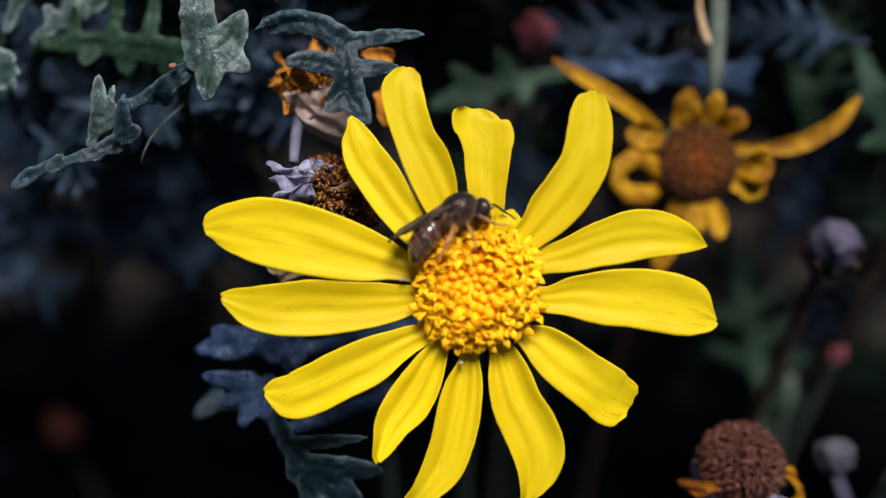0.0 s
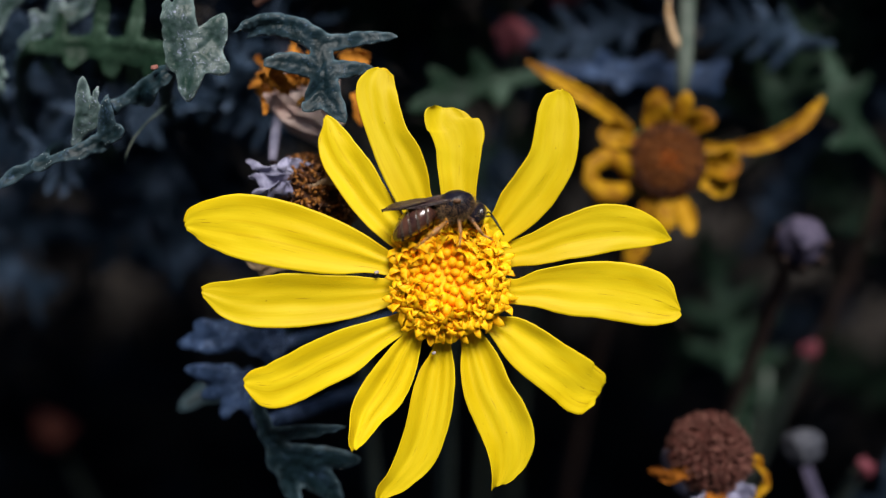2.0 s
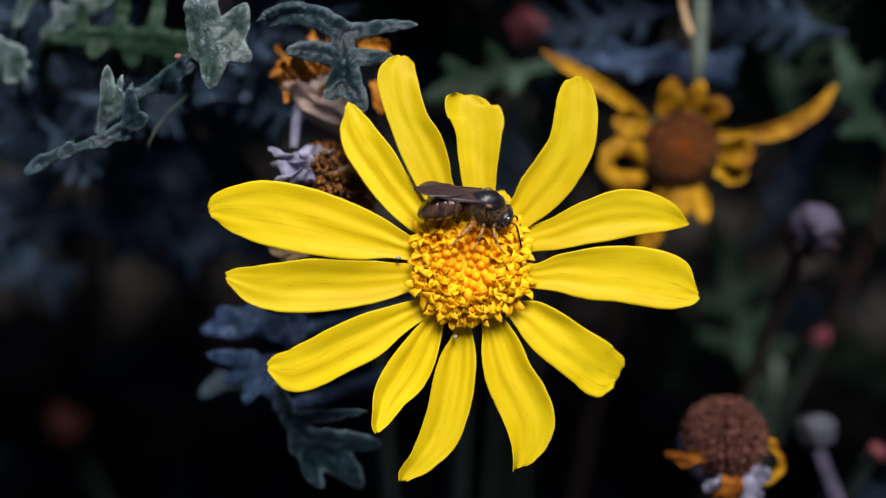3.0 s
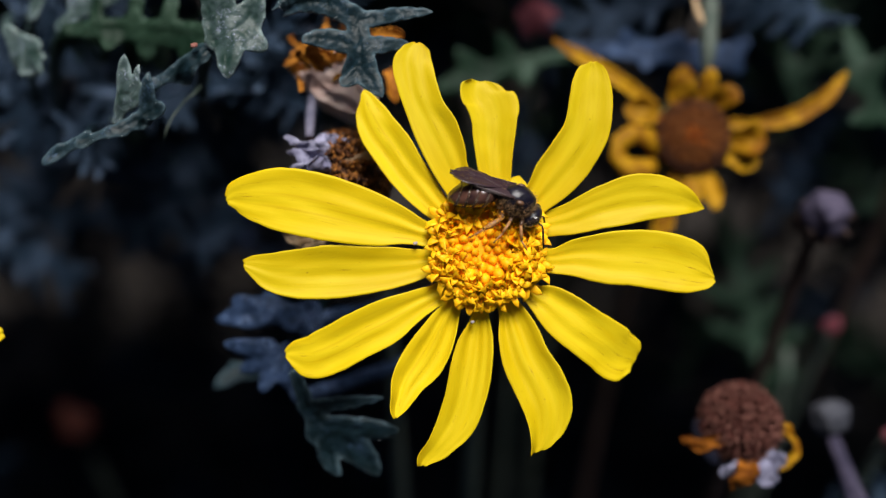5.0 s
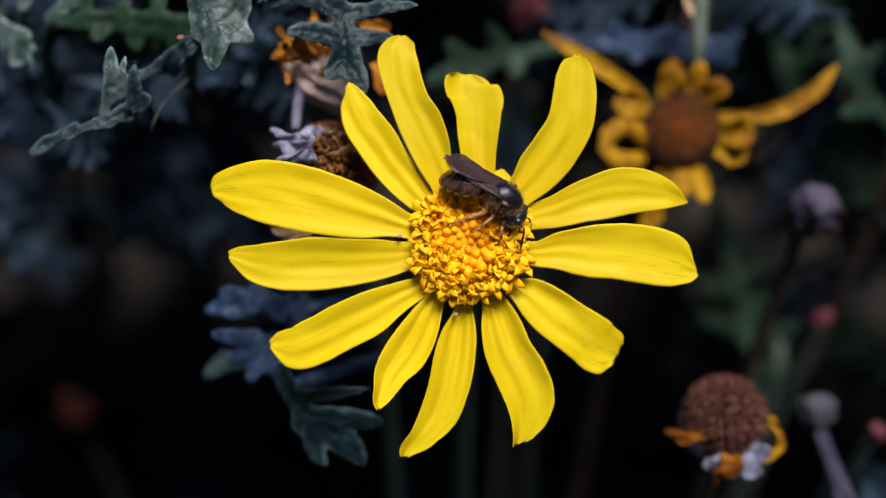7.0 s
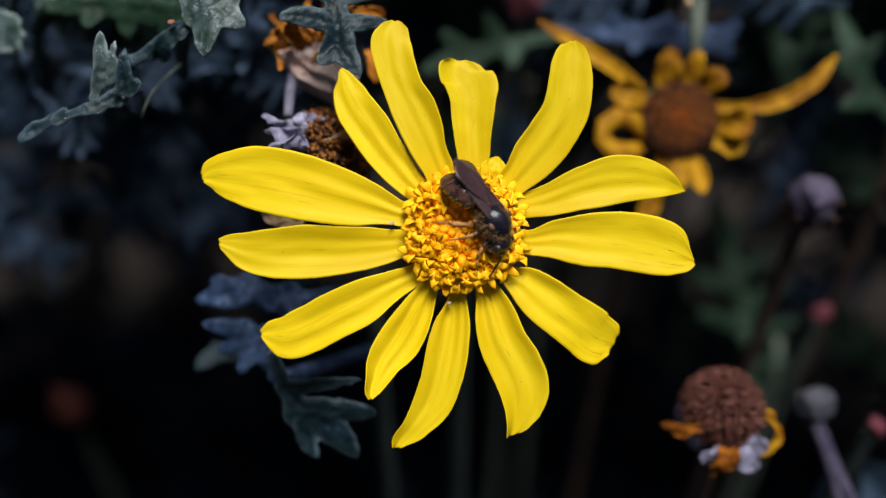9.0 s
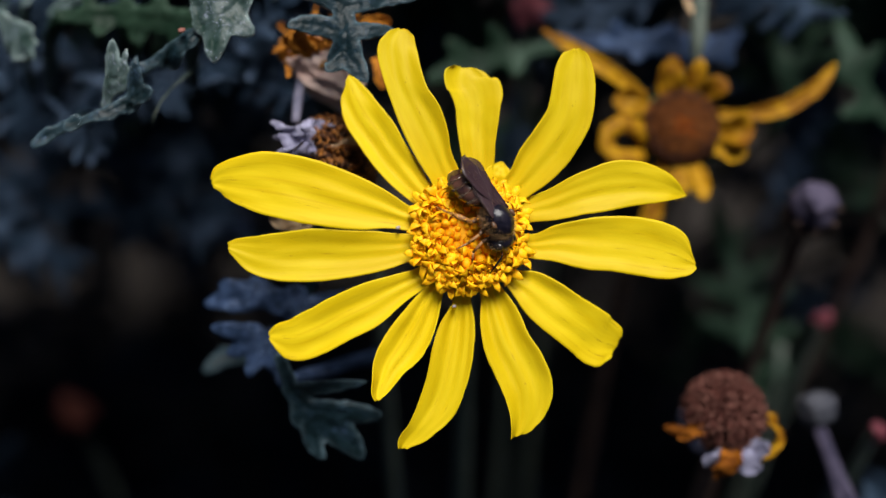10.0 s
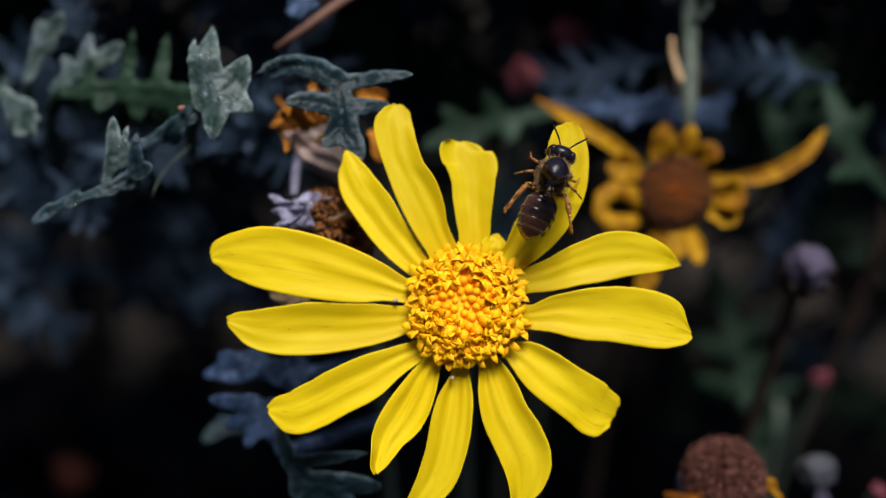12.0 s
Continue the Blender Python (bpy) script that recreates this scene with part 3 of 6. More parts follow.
def build_branches():
    for x, y, z, w, mat in ((61.34, 16.15, -50.00, 1.1, M_STEM_BROWN), (9.82, 47.88, -120.00, 1.2, M_STEM_BROWN), (-19.16, 26.06, -9.00, 0.9, M_TWIG), (48.43, -15.48, -60.00, 0.9, M_STEM)):
        m = rig(x, y, z)
        ob = thing("bush_stem", m, "thin woody stem inside the shaded bush", "stem", "bush stems")
        end = to_ground(m, (x * -0.6, 20))
        bm = bmesh.new()
        if mat is M_TWIG:
            # a twig whose tip leans down out of the upper bush
            pts = [(0, 0, 0), (2.97, 2.07, 0), (6.41, 4.71, -0.3), (12, 9, -2), (24, 20, -16), (40, 30, -50), (46, 16, -130), to_ground(m, (60, 160))]
            tube(bm, pts, [0.3, 0.5, 0.55, 0.6, 0.8, 1.0, 1.1, 1.2], 8)
        else:
            tube(bm, curve_points((0, 0, 0), Vector((4, -20, -4)), end, 12), [w * (0.7 + 0.04 * i) for i in range(13)], 8)
        part("shoot", bm, mat, ob)


# ---- the yellow flower ----
def floret_mesh(seed, openness):
    """An open disc floret: a flaring tube with five pointed lobes and a forked style."""
    rnd = random.Random(seed)
    bm = bmesh.new()
    n = 10
    rings = []
    for h, r in ((-0.6, 0.22), (0.1, 0.28), (0.5, 0.36)):
        rings.append([bm.verts.new(Vector((r * math.cos(a), r * math.sin(a), h)) * MM) for a in (2 * math.pi * k / n for k in range(n))])
    inner = [bm.verts.new(Vector((0.2 * math.cos(a), 0.2 * math.sin(a), 0.24)) * MM) for a in (2 * math.pi * k / n for k in range(n))]
    for a, b in zip(rings, rings[1:]):
        for k in range(n):
            bm.faces.new((a[k], a[(k + 1) % n], b[(k + 1) % n], b[k]))
    top = rings[-1]
    for k in range(n):
        bm.faces.new((top[k], top[(k + 1) % n], inner[(k + 1) % n], inner[k]))
    bm.faces.new(inner)
    for k in range(0, n, 2):
        a = 2 * math.pi * (k + 0.5 + rnd.uniform(-0.2, 0.2)) / n
        out = openness * rnd.uniform(0.75, 1.2)
        side = Vector((-math.sin(a), math.cos(a), 0))
        d = Vector((math.cos(a), math.sin(a), 0))
        rise = rnd.uniform(-0.08, 0.1)
        spine = [(0.27, 0.26, 0.23), (0.36, 0.56, 0.28), (0.46 + 0.28 * out, 0.84 + rise, 0.22), (0.54 + 0.58 * out, 0.98 + rise - 0.22 * out, 0.03)]
        rows = []
        for q, h, ww in spine:
            c = d * q + Vector((0, 0, h))
            rows.append([c - side * ww, c + d * (0.35 * ww) - Vector((0, 0, 0.1 * ww)), c + side * ww])
        thick = d * 0.10 - Vector((0, 0, 0.06))
        f = [[bm.verts.new(p * MM) for p in r] for r in rows]
        g = [[bm.verts.new((p + thick) * MM) for p in r] for r in rows]
        for i in range(3):
            for j in range(2):
                bm.faces.new((f[i][j], f[i][j + 1], f[i + 1][j + 1], f[i + 1][j]))
                bm.faces.new((g[i][j + 1], g[i][j], g[i + 1][j], g[i + 1][j + 1]))
            bm.faces.new((f[i][0], f[i + 1][0], g[i + 1][0], g[i][0]))
            bm.faces.new((f[i][2], g[i][2], g[i + 1][2], f[i + 1][2]))
    if seed % 2:
        tube(bm, [(0, 0, 0.1), (0.02, 0.02, 0.7), (0.12, 0.05, 0.92)], [0.09, 0.08, 0.05], 5)
        tube(bm, [(0, 0, 0.6), (-0.1, -0.05, 0.9)], [0.07, 0.04], 5)
    bmesh.ops.recalc_face_normals(bm, faces=bm.faces)
    return mesh_of(bm, "floret", M_FLORET)


def disc_height(r):
    return 0.7 + 1.6 * (1 - (r / 5.2) ** 2) - 0.4 * math.exp(-(r / 1.5) ** 2)


def build_disc(flower, at=(0, 0), reach=4.65, seed=3):
    rnd = random.Random(seed)
    bm = bmesh.new()
    n, rings = 32, 8
    grid = [[bm.verts.new(Vector((r * math.cos(a), r * math.sin(a), disc_height(r) - 0.02)) * MM) for a in (2 * math.pi * k / n for k in range(n))]
            for r in (0.4 + (reach - 0.3) * i / rings for i in range(rings + 1))]
    for a, b in zip(grid, grid[1:]):
        for k in range(n):
            bm.faces.new((a[k], b[k], b[(k + 1) % n], a[(k + 1) % n]))
    bm.faces.new(grid[0])
    low = [bm.verts.new(v.co * 0.8 - Vector((0, 0, 1.4 * MM))) for v in grid[-1]]
    for k in range(n):
        bm.faces.new((grid[-1][k], low[k], low[(k + 1) % n], grid[-1][(k + 1) % n]))
    bm.faces.new(list(reversed(low)))
    bmesh.ops.recalc_face_normals(bm, faces=bm.faces)
    disc = part("disc", bm, M_DISC, flower, "domed golden disc of closed and open florets", pose(at[0] * MM, at[1] * MM, 0))
    beads = []
    for i in range(3):
        b = bmesh.new()
        ball(b, (0, 0, 0), (0.43 + 0.03 * i, 0.41, 0.55), 10, 7, lump=0.12, seed=i)
        beads.append(mesh_of(b, "closed_floret", M_BEAD))
    opens = [floret_mesh(i, o) for i, o in enumerate((0.35, 0.7, 1.0, 1.25, 0.9, 1.1))]
    spots = [(0.435 * math.sqrt(i + 0.5), i * 2.39996 + 0.7, True) for i in range(36)]
    spots += [(0.47 * math.sqrt(i + 0.5), i * 2.39996 + 0.2, False) for i in range(16, int((reach / 0.47) ** 2))]
    for i, (r, a, shut) in enumerate(spots):
        r *= rnd.uniform(0.96, 1.04)
        a += rnd.uniform(-0.07, 0.07)
        tilt = math.atan(2 * 1.6 * r / 5.2 ** 2) + 0.05 * max(0, r - 3.2)
        x, y = r * math.cos(a) - (0.5 if shut else 0.0), r * math.sin(a) + (0.5 if shut else 0.0)
        m = Matrix.Translation(Vector((x, y, disc_height(r))) * MM) @ Matrix.Rotation(a, 4, "Z") @ Matrix.Rotation(tilt, 4, "Y")
        if not shut and math.hypot(x + 0.5, y - 0.5) < 2.25:
            continue
        if shut:
            size = min(1.2, 0.70 + 0.19 * r) * rnd.uniform(0.85, 1.12)
            part("closed_floret", beads[i % 3], None, disc, "", m @ pose(0, 0, -0.05 * MM) @ Matrix.Scale(size, 4))
        elif math.hypot(x + 0.5, y - 0.5) < 3.15 and rnd.random() < 0.6:
            part("closed_floret", beads[i % 3], None, disc, "", m @ pose(0, 0, 0.1 * MM) @ Matrix.Scale(rnd.uniform(1.2, 1.55), 4))
        else:
            k = rnd.choice((0, 0, 1)) if r < 3.0 else rnd.randrange(1, 6)
            part("floret", opens[k], None, disc, "", m @ pose(0, 0, -0.1 * MM, rnd.uniform(-16, 16), rnd.uniform(-16, 16), rnd.uniform(0, 360)) @ Matrix.Scale(rnd.uniform(1.05, 1.35), 4))
    return disc


def build_involucre(flower, r=3.6, depth=4.5, mat=None, label="green cup of narrow bracts"):
    bm = bmesh.new()
    n = 20
    rings = []
    for h, q in ((0.2, 1.0), (-1.0, 1.12), (-2.6, 0.9), (-depth, 0.32)):
        rings.append([bm.verts.new(Vector((r * q * (1 + 0.05 * (k % 2)) * math.cos(6.2832 * k / n), r * q * (1 + 0.05 * (k % 2)) * math.sin(6.2832 * k / n), h)) * MM) for k in range(n)])
    for a, b in zip(rings, rings[1:]):
        for k in range(n):
            bm.faces.new((a[k], b[k], b[(k + 1) % n], a[(k + 1) % n]))
    bm.faces.new(rings[0])
    bm.faces.new(list(reversed(rings[-1])))
    bmesh.ops.recalc_face_normals(bm, faces=bm.faces)
    return part("involucre", bm, mat or M_BRACT_GREEN, flower, label)


def build_flower():
    ob = thing("daisy_flower", rig(0, 0, 0), "fresh yellow daisy flower with a golden domed disc", "flower", "open yellow flowers")
    petal_part(ob, [(3.23, 1.48, 0.99, 0), (5.04, 2.21, 1.16, -18), (7.34, 2.81, 1.57, -20), (9.87, 3.72, 1.95, -19), (12.48, 4.38, 2.20, -12), (14.89, 4.55, 1.95, -6), (16.98, 4.30, 1.43, -0), (18.46, 3.93, 0.70, 5), (19.30, 3.65, 0.08, 18)], lift=0.7, droop=-0.4, seed=1, tuck=0.5)
    petal_part(ob, [(3.43, -0.61, 0.99, 0), (5.23, -0.96, 1.17, -25), (7.68, -0.69, 1.75, -15), (10.46, -0.75, 2.34, -9), (13.29, -0.83, 2.52, -7), (15.80, -1.20, 2.56, -2), (17.93, -1.75, 2.21, 4), (19.26, -2.30, 1.28, 15), (19.84, -2.52, 0.41, 31)], lift=0.7, droop=0.3, seed=2)
    petal_part(ob, [(2.37, -2.56, 0.73, 0), (3.59, -3.82, 0.86, -3), (5.08, -4.75, 1.65, 4), (6.75, -6.03, 2.13, 7), (8.50, -7.34, 2.21, 8), (10.14, -8.48, 2.34, 9), (11.59, -9.53, 2.38, 4), (12.77, -9.93, 1.87, -7), (13.19, -10.09, 1.11, -5)], lift=0.5, droop=-1.6, seed=3, pleat=0.2)
    petal_part(ob, [(1.08, -3.37, 0.88, 0), (1.70, -5.07, 1.04, 13), (2.38, -7.09, 1.73, 2), (3.16, -9.46, 2.13, -8), (4.27, -11.71, 2.36, -13), (5.01, -13.83, 2.20, -5), (5.03, -15.71, 1.68, 9), (4.61, -17.08, 1.09, 26), (4.18, -17.82, 0.70, 47)], lift=0.7, droop=0.4, seed=4, pleat=0.42, roll=(0.0, 0.9))
    petal_part(ob, [(-0.61, -3.58, 0.72, 0), (-0.86, -5.81, 0.85, 23), (-1.25, -8.06, 1.56, 7), (-1.68, -10.70, 1.86, 2), (-2.27, -13.34, 1.80, 2), (-3.13, -15.60, 1.68, 8), (-4.33, -17.28, 1.26, 21), (-5.49, -18.42, 0.94, 27), (-6.03, -19.09, 0.40, 35)], lift=0.5, droop=0.2, seed=5, pleat=0.5, roll=(0.0, 0.6))
    petal_part(ob, [(-2.11, -3.07, 0.67, 0), (-3.19, -4.85, 0.79, 10), (-4.07, -6.44, 1.31, 6), (-5.00, -8.28, 1.79, 6), (-6.08, -10.06, 1.93, 10), (-7.10, -11.57, 1.58, 9), (-7.69, -12.99, 1.04, 5), (-8.12, -14.11, 0.62, 5), (-8.27, -14.72, 0.15, 4)], lift=0.4, droop=0.8, seed=6, pleat=0.42, roll=(0.0, 1.3))
    petal_part(ob, [(-2.91, -2.42, 0.77, 0), (-4.37, -3.79, 0.91, 0), (-6.55, -4.94, 1.35, -7), (-8.94, -6.26, 2.00, -9), (-11.48, -7.48, 2.12, -13), (-13.70, -8.68, 2.16, -15), (-15.80, -9.45, 1.94, -7), (-17.41, -9.40, 1.25, 7), (-18.15, -9.33, 0.44, 15)], lift=0.6, droop=-0.8, seed=7, pleat=0.24)
    petal_part(ob, [(-3.80, -0.74, 1.05, 0), (-5.57, -1.15, 1.24, 9), (-8.16, -1.52, 1.80, 4), (-11.12, -1.82, 2.14, 2), (-14.10, -1.95, 2.35, -1), (-16.76, -2.08, 2.19, -2), (-19.07, -1.99, 1.76, 3), (-20.74, -1.53, 1.11, 12), (-21.67, -1.29, 0.43, 21)], lift=0.7, droop=0.1, seed=8)
    petal_part(ob, [(-3.81, 0.93, 1.00, 0), (-6.05, 1.44, 1.18, -16), (-8.75, 2.24, 2.00, -4), (-11.89, 3.05, 2.62, 1), (-15.08, 3.84, 2.91, 4), (-17.99, 4.39, 2.87, 4), (-20.53, 4.61, 2.26, 5), (-22.43, 4.69, 1.43, 7), (-23.24, 4.49, 0.41, 0)], lift=0.9, droop=-0.4, seed=9, z0=0.25, pleat=0.2)
    petal_part(ob, [(-2.94, 2.45, 1.03, 0), (-4.49, 3.72, 1.21, 13), (-5.86, 5.23, 1.54, 7), (-7.30, 7.00, 1.75, 6), (-8.57, 8.94, 1.87, 3), (-9.78, 10.61, 1.79, 2), (-10.60, 12.19, 1.41, 10), (-10.95, 13.42, 0.77, 19), (-11.25, 14.09, 0.22, 36)], lift=0.4, droop=-0.4, seed=10, pleat=0.2, z0=-0.2)
    petal_part(ob, [(-1.68, 3.49, 1.33, 0), (-2.74, 5.94, 1.56, 31), (-3.55, 7.95, 1.84, 16), (-4.53, 10.21, 1.98, 3), (-5.63, 12.41, 1.74, -5), (-6.33, 14.50, 1.75, -6), (-6.72, 16.42, 1.75, -2), (-6.49, 17.82, 1.21, 11), (-6.28, 18.34, 0.45, 19)], lift=0.7, droop=-0.2, seed=11, z0=0.1, pleat=0.2)
    petal_part(ob, [(0.24, 3.77, 1.20, 0), (0.56, 6.46, 1.41, -3), (0.49, 7.99, 1.60, -1), (0.46, 9.71, 1.83, 1), (0.48, 11.44, 2.04, -2), (0.29, 12.94, 2.38, -14), (-0.31, 14.12, 2.22, -24), (-0.50, 14.72, 1.74, -24), (-0.62, 15.06, 1.05, -24)], lift=0.3, droop=-0.6, seed=12, z0=-0.3, roll=(0.8, 0.0))
    petal_part(ob, [(2.41, 2.72, 1.22, 0), (4.24, 4.55, 1.43, -12), (5.65, 6.23, 1.97, -2), (7.24, 8.19, 2.10, 1), (8.51, 10.36, 2.01, -5), (8.91, 12.57, 2.00, -12), (9.06, 14.53, 1.74, -10), (9.15, 15.94, 1.11, -10), (9.11, 16.41, 0.35, -4)], lift=0.8, droop=0.8, seed=13, pleat=0.22)
    petal_part(ob, plain_ribs((1.9, 3.75), (2.35, 5.3), (2.6, 6.5), 2.3, 0.8, 0.5), lift=0.2, droop=0.0, seed=14, z0=-0.4)
    build_disc(ob, (-0.2, -0.05))
    build_involucre(ob)
    flower_stem(ob, (0, 0, -4.2), (0, 2, -26), 1.1, 1.5, M_STEM, (0, 50))
    return ob


def petal_part(ob, *args, **kw):
    bm = ray_petal(*args, **kw)
    return part("ray_petal", bm, M_PETAL, ob)


def build_neighbour_flower():
    """The next open flower; only the ends of its rays reach into view."""
    ob = thing("daisy_flower", rig(-64.25, -12.38, 0.00, 0, 0, 0), "fresh yellow daisy flower beside the bush leaves", "flower", "open yellow flowers")
    rnd = random.Random(11)
    for i in range(13):
        a = radians(13.85 + i * 360 / 13)
        d = Vector((math.cos(a), math.sin(a)))
        n = Vector((-d.y, d.x)) * rnd.uniform(-1, 1)
        l = rnd.uniform(20.4, 20.8) if i else 21.25
        petal_part(ob, plain_ribs(d * 4.6, d * 13 + n, d * l, 4.6), seed=i + 20, droop=-1.2)
    build_disc(ob, seed=5)
    build_involucre(ob)
    flower_stem(ob, (0, 0, -4.2), (0, 2, -26), 1.1, 1.5, M_STEM, (0, 50))


# ---- wilted and dry flower heads ----
def crumple(bm, amount, pitch=500.0, seed=0.0):
    """Push all vertices about by smooth noise (mm), as drying does."""
    for v in bm.verts:
        for f, k in ((pitch, 1.0), (pitch * 2.7, 0.35)):
            q = v.co * f + Vector((seed, seed * 1.7, 3))
            v.co += Vector((noise.noise(q), noise.noise(q + Vector((5, 0, 0))), noise.noise(q + Vector((0, 9, 0))))) * (amount * k * MM)


def shrivelled(ob, a, b, c, width, mat, name="bract", curl=1.2, rough=0.5, seed=1.0, label="", facing=(0, 0, 1)):
    """A thin dried blade along a bent line, its edges rolled in and its face crumpled (mm)."""
    rows = []
    nu, nv = 26, 12
    pts = curve_points(a, b, c, nu)
    for i, p in enumerate(pts):
        s = i / nu
        d = (pts[min(i + 1, nu)] - pts[max(i - 1, 0)]).normalized()
        side = d.cross(Vector(facing)).normalized()
        up = side.cross(d)
        w = width * 0.5 * (0.45 + 0.55 * math.sin(math.pi * min(1.0, 0.12 + 0.8 * s))) * (1.0 if s < 0.85 else math.sqrt(max(0.03, 1 - ((s - 0.85) / 0.15) ** 2)))
        row = []
        for k in range(nv + 1):
            th = curl * (2 * k / nv - 1) * (0.7 + 0.5 * math.sin(3 * s + seed))
            row.append(p + side * (w * math.sin(th) / max(0.4, math.sin(min(1.5, curl)))) + up * (w * (1 - math.cos(th)) * 0.9))
        rows.append(row)
    bm = bmesh.new()
    sheet(bm, rows, 0.12)
    crumple(bm, rough, 620.0, seed * 3.3)
    return part(name, bm, mat, ob, label)


def wilted_ray(ob, base, mid, tip, width, lift=1.5, droop=1.0, roll=0.8, seed=1, z0=0.0, mat=None, name="wilted_ray"):
    bm = ray_petal(plain_ribs(base, mid, tip, width, 0.6, 0.75), lift, droop, roll, 0.3, seed=seed, z0=z0)
    crumple(bm, 0.3, 330.0, seed)
    return part(name, bm, mat or M_WILT, ob)


def build_wilted_flower():
    ob = thing("wilted_daisy", rig(23.98, 12.63, -22.40), "wilted daisy with a brown disc and shrivelled orange-yellow rays", "flower")
    bm = bmesh.new()
    ball(bm, (0, 0, 0.0), (4.4, 4.3, 1.8), 28, 14, lump=0.05)
    disc = part("disc", bm, M_DISC_BROWN, ob, "flat brown withered disc")
    rnd = random.Random(4)
    stubs = []
    for mat in (M_DISC_CORE, M_DISC_BROWN, M_DISC_RIM):
        b = bmesh.new()
        tube(b, [(0, 0, -0.3), (0.05, 0, 0.25), (0.1, 0.06, 0.5)], [0.22, 0.24, 0.08], 6)
        stubs.append(mesh_of(b, "dry_floret", mat))
    for i in range(165):
        r = 0.33 * math.sqrt(i + 0.5)
        a = i * 2.39996
        z = 1.8 * math.sqrt(max(0.05, 1 - (r / 4.4) ** 2))
        part("dry_floret", stubs[0 if r < 1.2 + rnd.uniform(-0.3, 0.3) else 1 if r < 3.2 + rnd.uniform(-0.4, 0.4) else 2], None, disc, "", Matrix.Translation(Vector((r * math.cos(a), r * math.sin(a), z)) * MM) @ pose(0, 0, 0, rnd.uniform(-30, 30), rnd.uniform(-30, 30), rnd.uniform(0, 360)))
    wilted_ray(ob, (-3.93, 3.50), (-8.37, 6.37), (-15.67, 10.97), 1.78, seed=1, lift=0.5, droop=1, roll=0.5)
    wilted_ray(ob, (4.01, 1.45), (11.63, 2.38), (17.17, 6.94), 1.91, seed=2, lift=0.5, droop=1, roll=0.6)
    wilted_ray(ob, (-1.71, 3.50), (-1.51, 5.09), (-1.25, 7.75), 2.92, seed=3, lift=1, droop=1.5)
    wilted_ray(ob, (0.96, 3.68), (1.28, 5.08), (1.80, 7.49), 2.03, seed=4, lift=1.5, droop=1)
    wilted_ray(ob, (2.74, 3.17), (3.50, 4.12), (4.21, 5.58), 2.80, seed=5, lift=1.5, droop=1)
    wilted_ray(ob, (-3.81, 2.23), (-5.52, 2.68), (-7.62, 3.07), 3.05, seed=6, lift=1, droop=0.5)
    wilted_ray(ob, (4.32, -0.65), (5.91, -0.52), (7.62, -0.53), 3.43, seed=8, lift=1.5, droop=1.2, roll=1.2)
    wilted_ray(ob, (4.00, -2.23), (5.59, -2.68), (6.85, -3.51), 2.80, seed=12, lift=0.6, droop=0.4, roll=1.0)
    wilted_ray(ob, (0.18, -4.13), (-0.14, -5.84), (-0.40, -7.75), 2.54, seed=9, lift=1, droop=0.5)
    wilted_ray(ob, (1.60, -3.94), (2.0, -5.85), (2.5, -8.14), 2.3, seed=10, lift=1, droop=0.8)
    wilted_ray(ob, (-1.72, -4.12), (-2.56, -7.62), (-3.65, -12.06), 2.54, seed=11, lift=-0.5, droop=-1)
    bm = bmesh.new()
    tube(bm, [(-3.94, -1.90, 0.0), (-4.89, -0.30, 0.8), (-6.80, 0.15, 1.4), (-8.52, -0.93, 1.8), (-8.84, -2.20, 1.8), (-7.63, -3.54, 1.4), (-5.54, -3.67, 0.9), (-4.07, -3.04, 0.2)], [0.8, 1.25, 1.2, 1.1, 1.1, 1.2, 1.15, 0.7], 9, flat=0.6)
    crumple(bm, 0.3, 330.0, 7.0)
    part("wilted_ray", bm, M_WILT, ob, "wilted ray curled into a ring")
    build_involucre(ob, 4.0, 5, M_BRACT_GREEN)
    flower_stem(ob, (0, 0, -4.5), (0, -4, -40), 0.9, 1.3, M_STEM_BROWN)


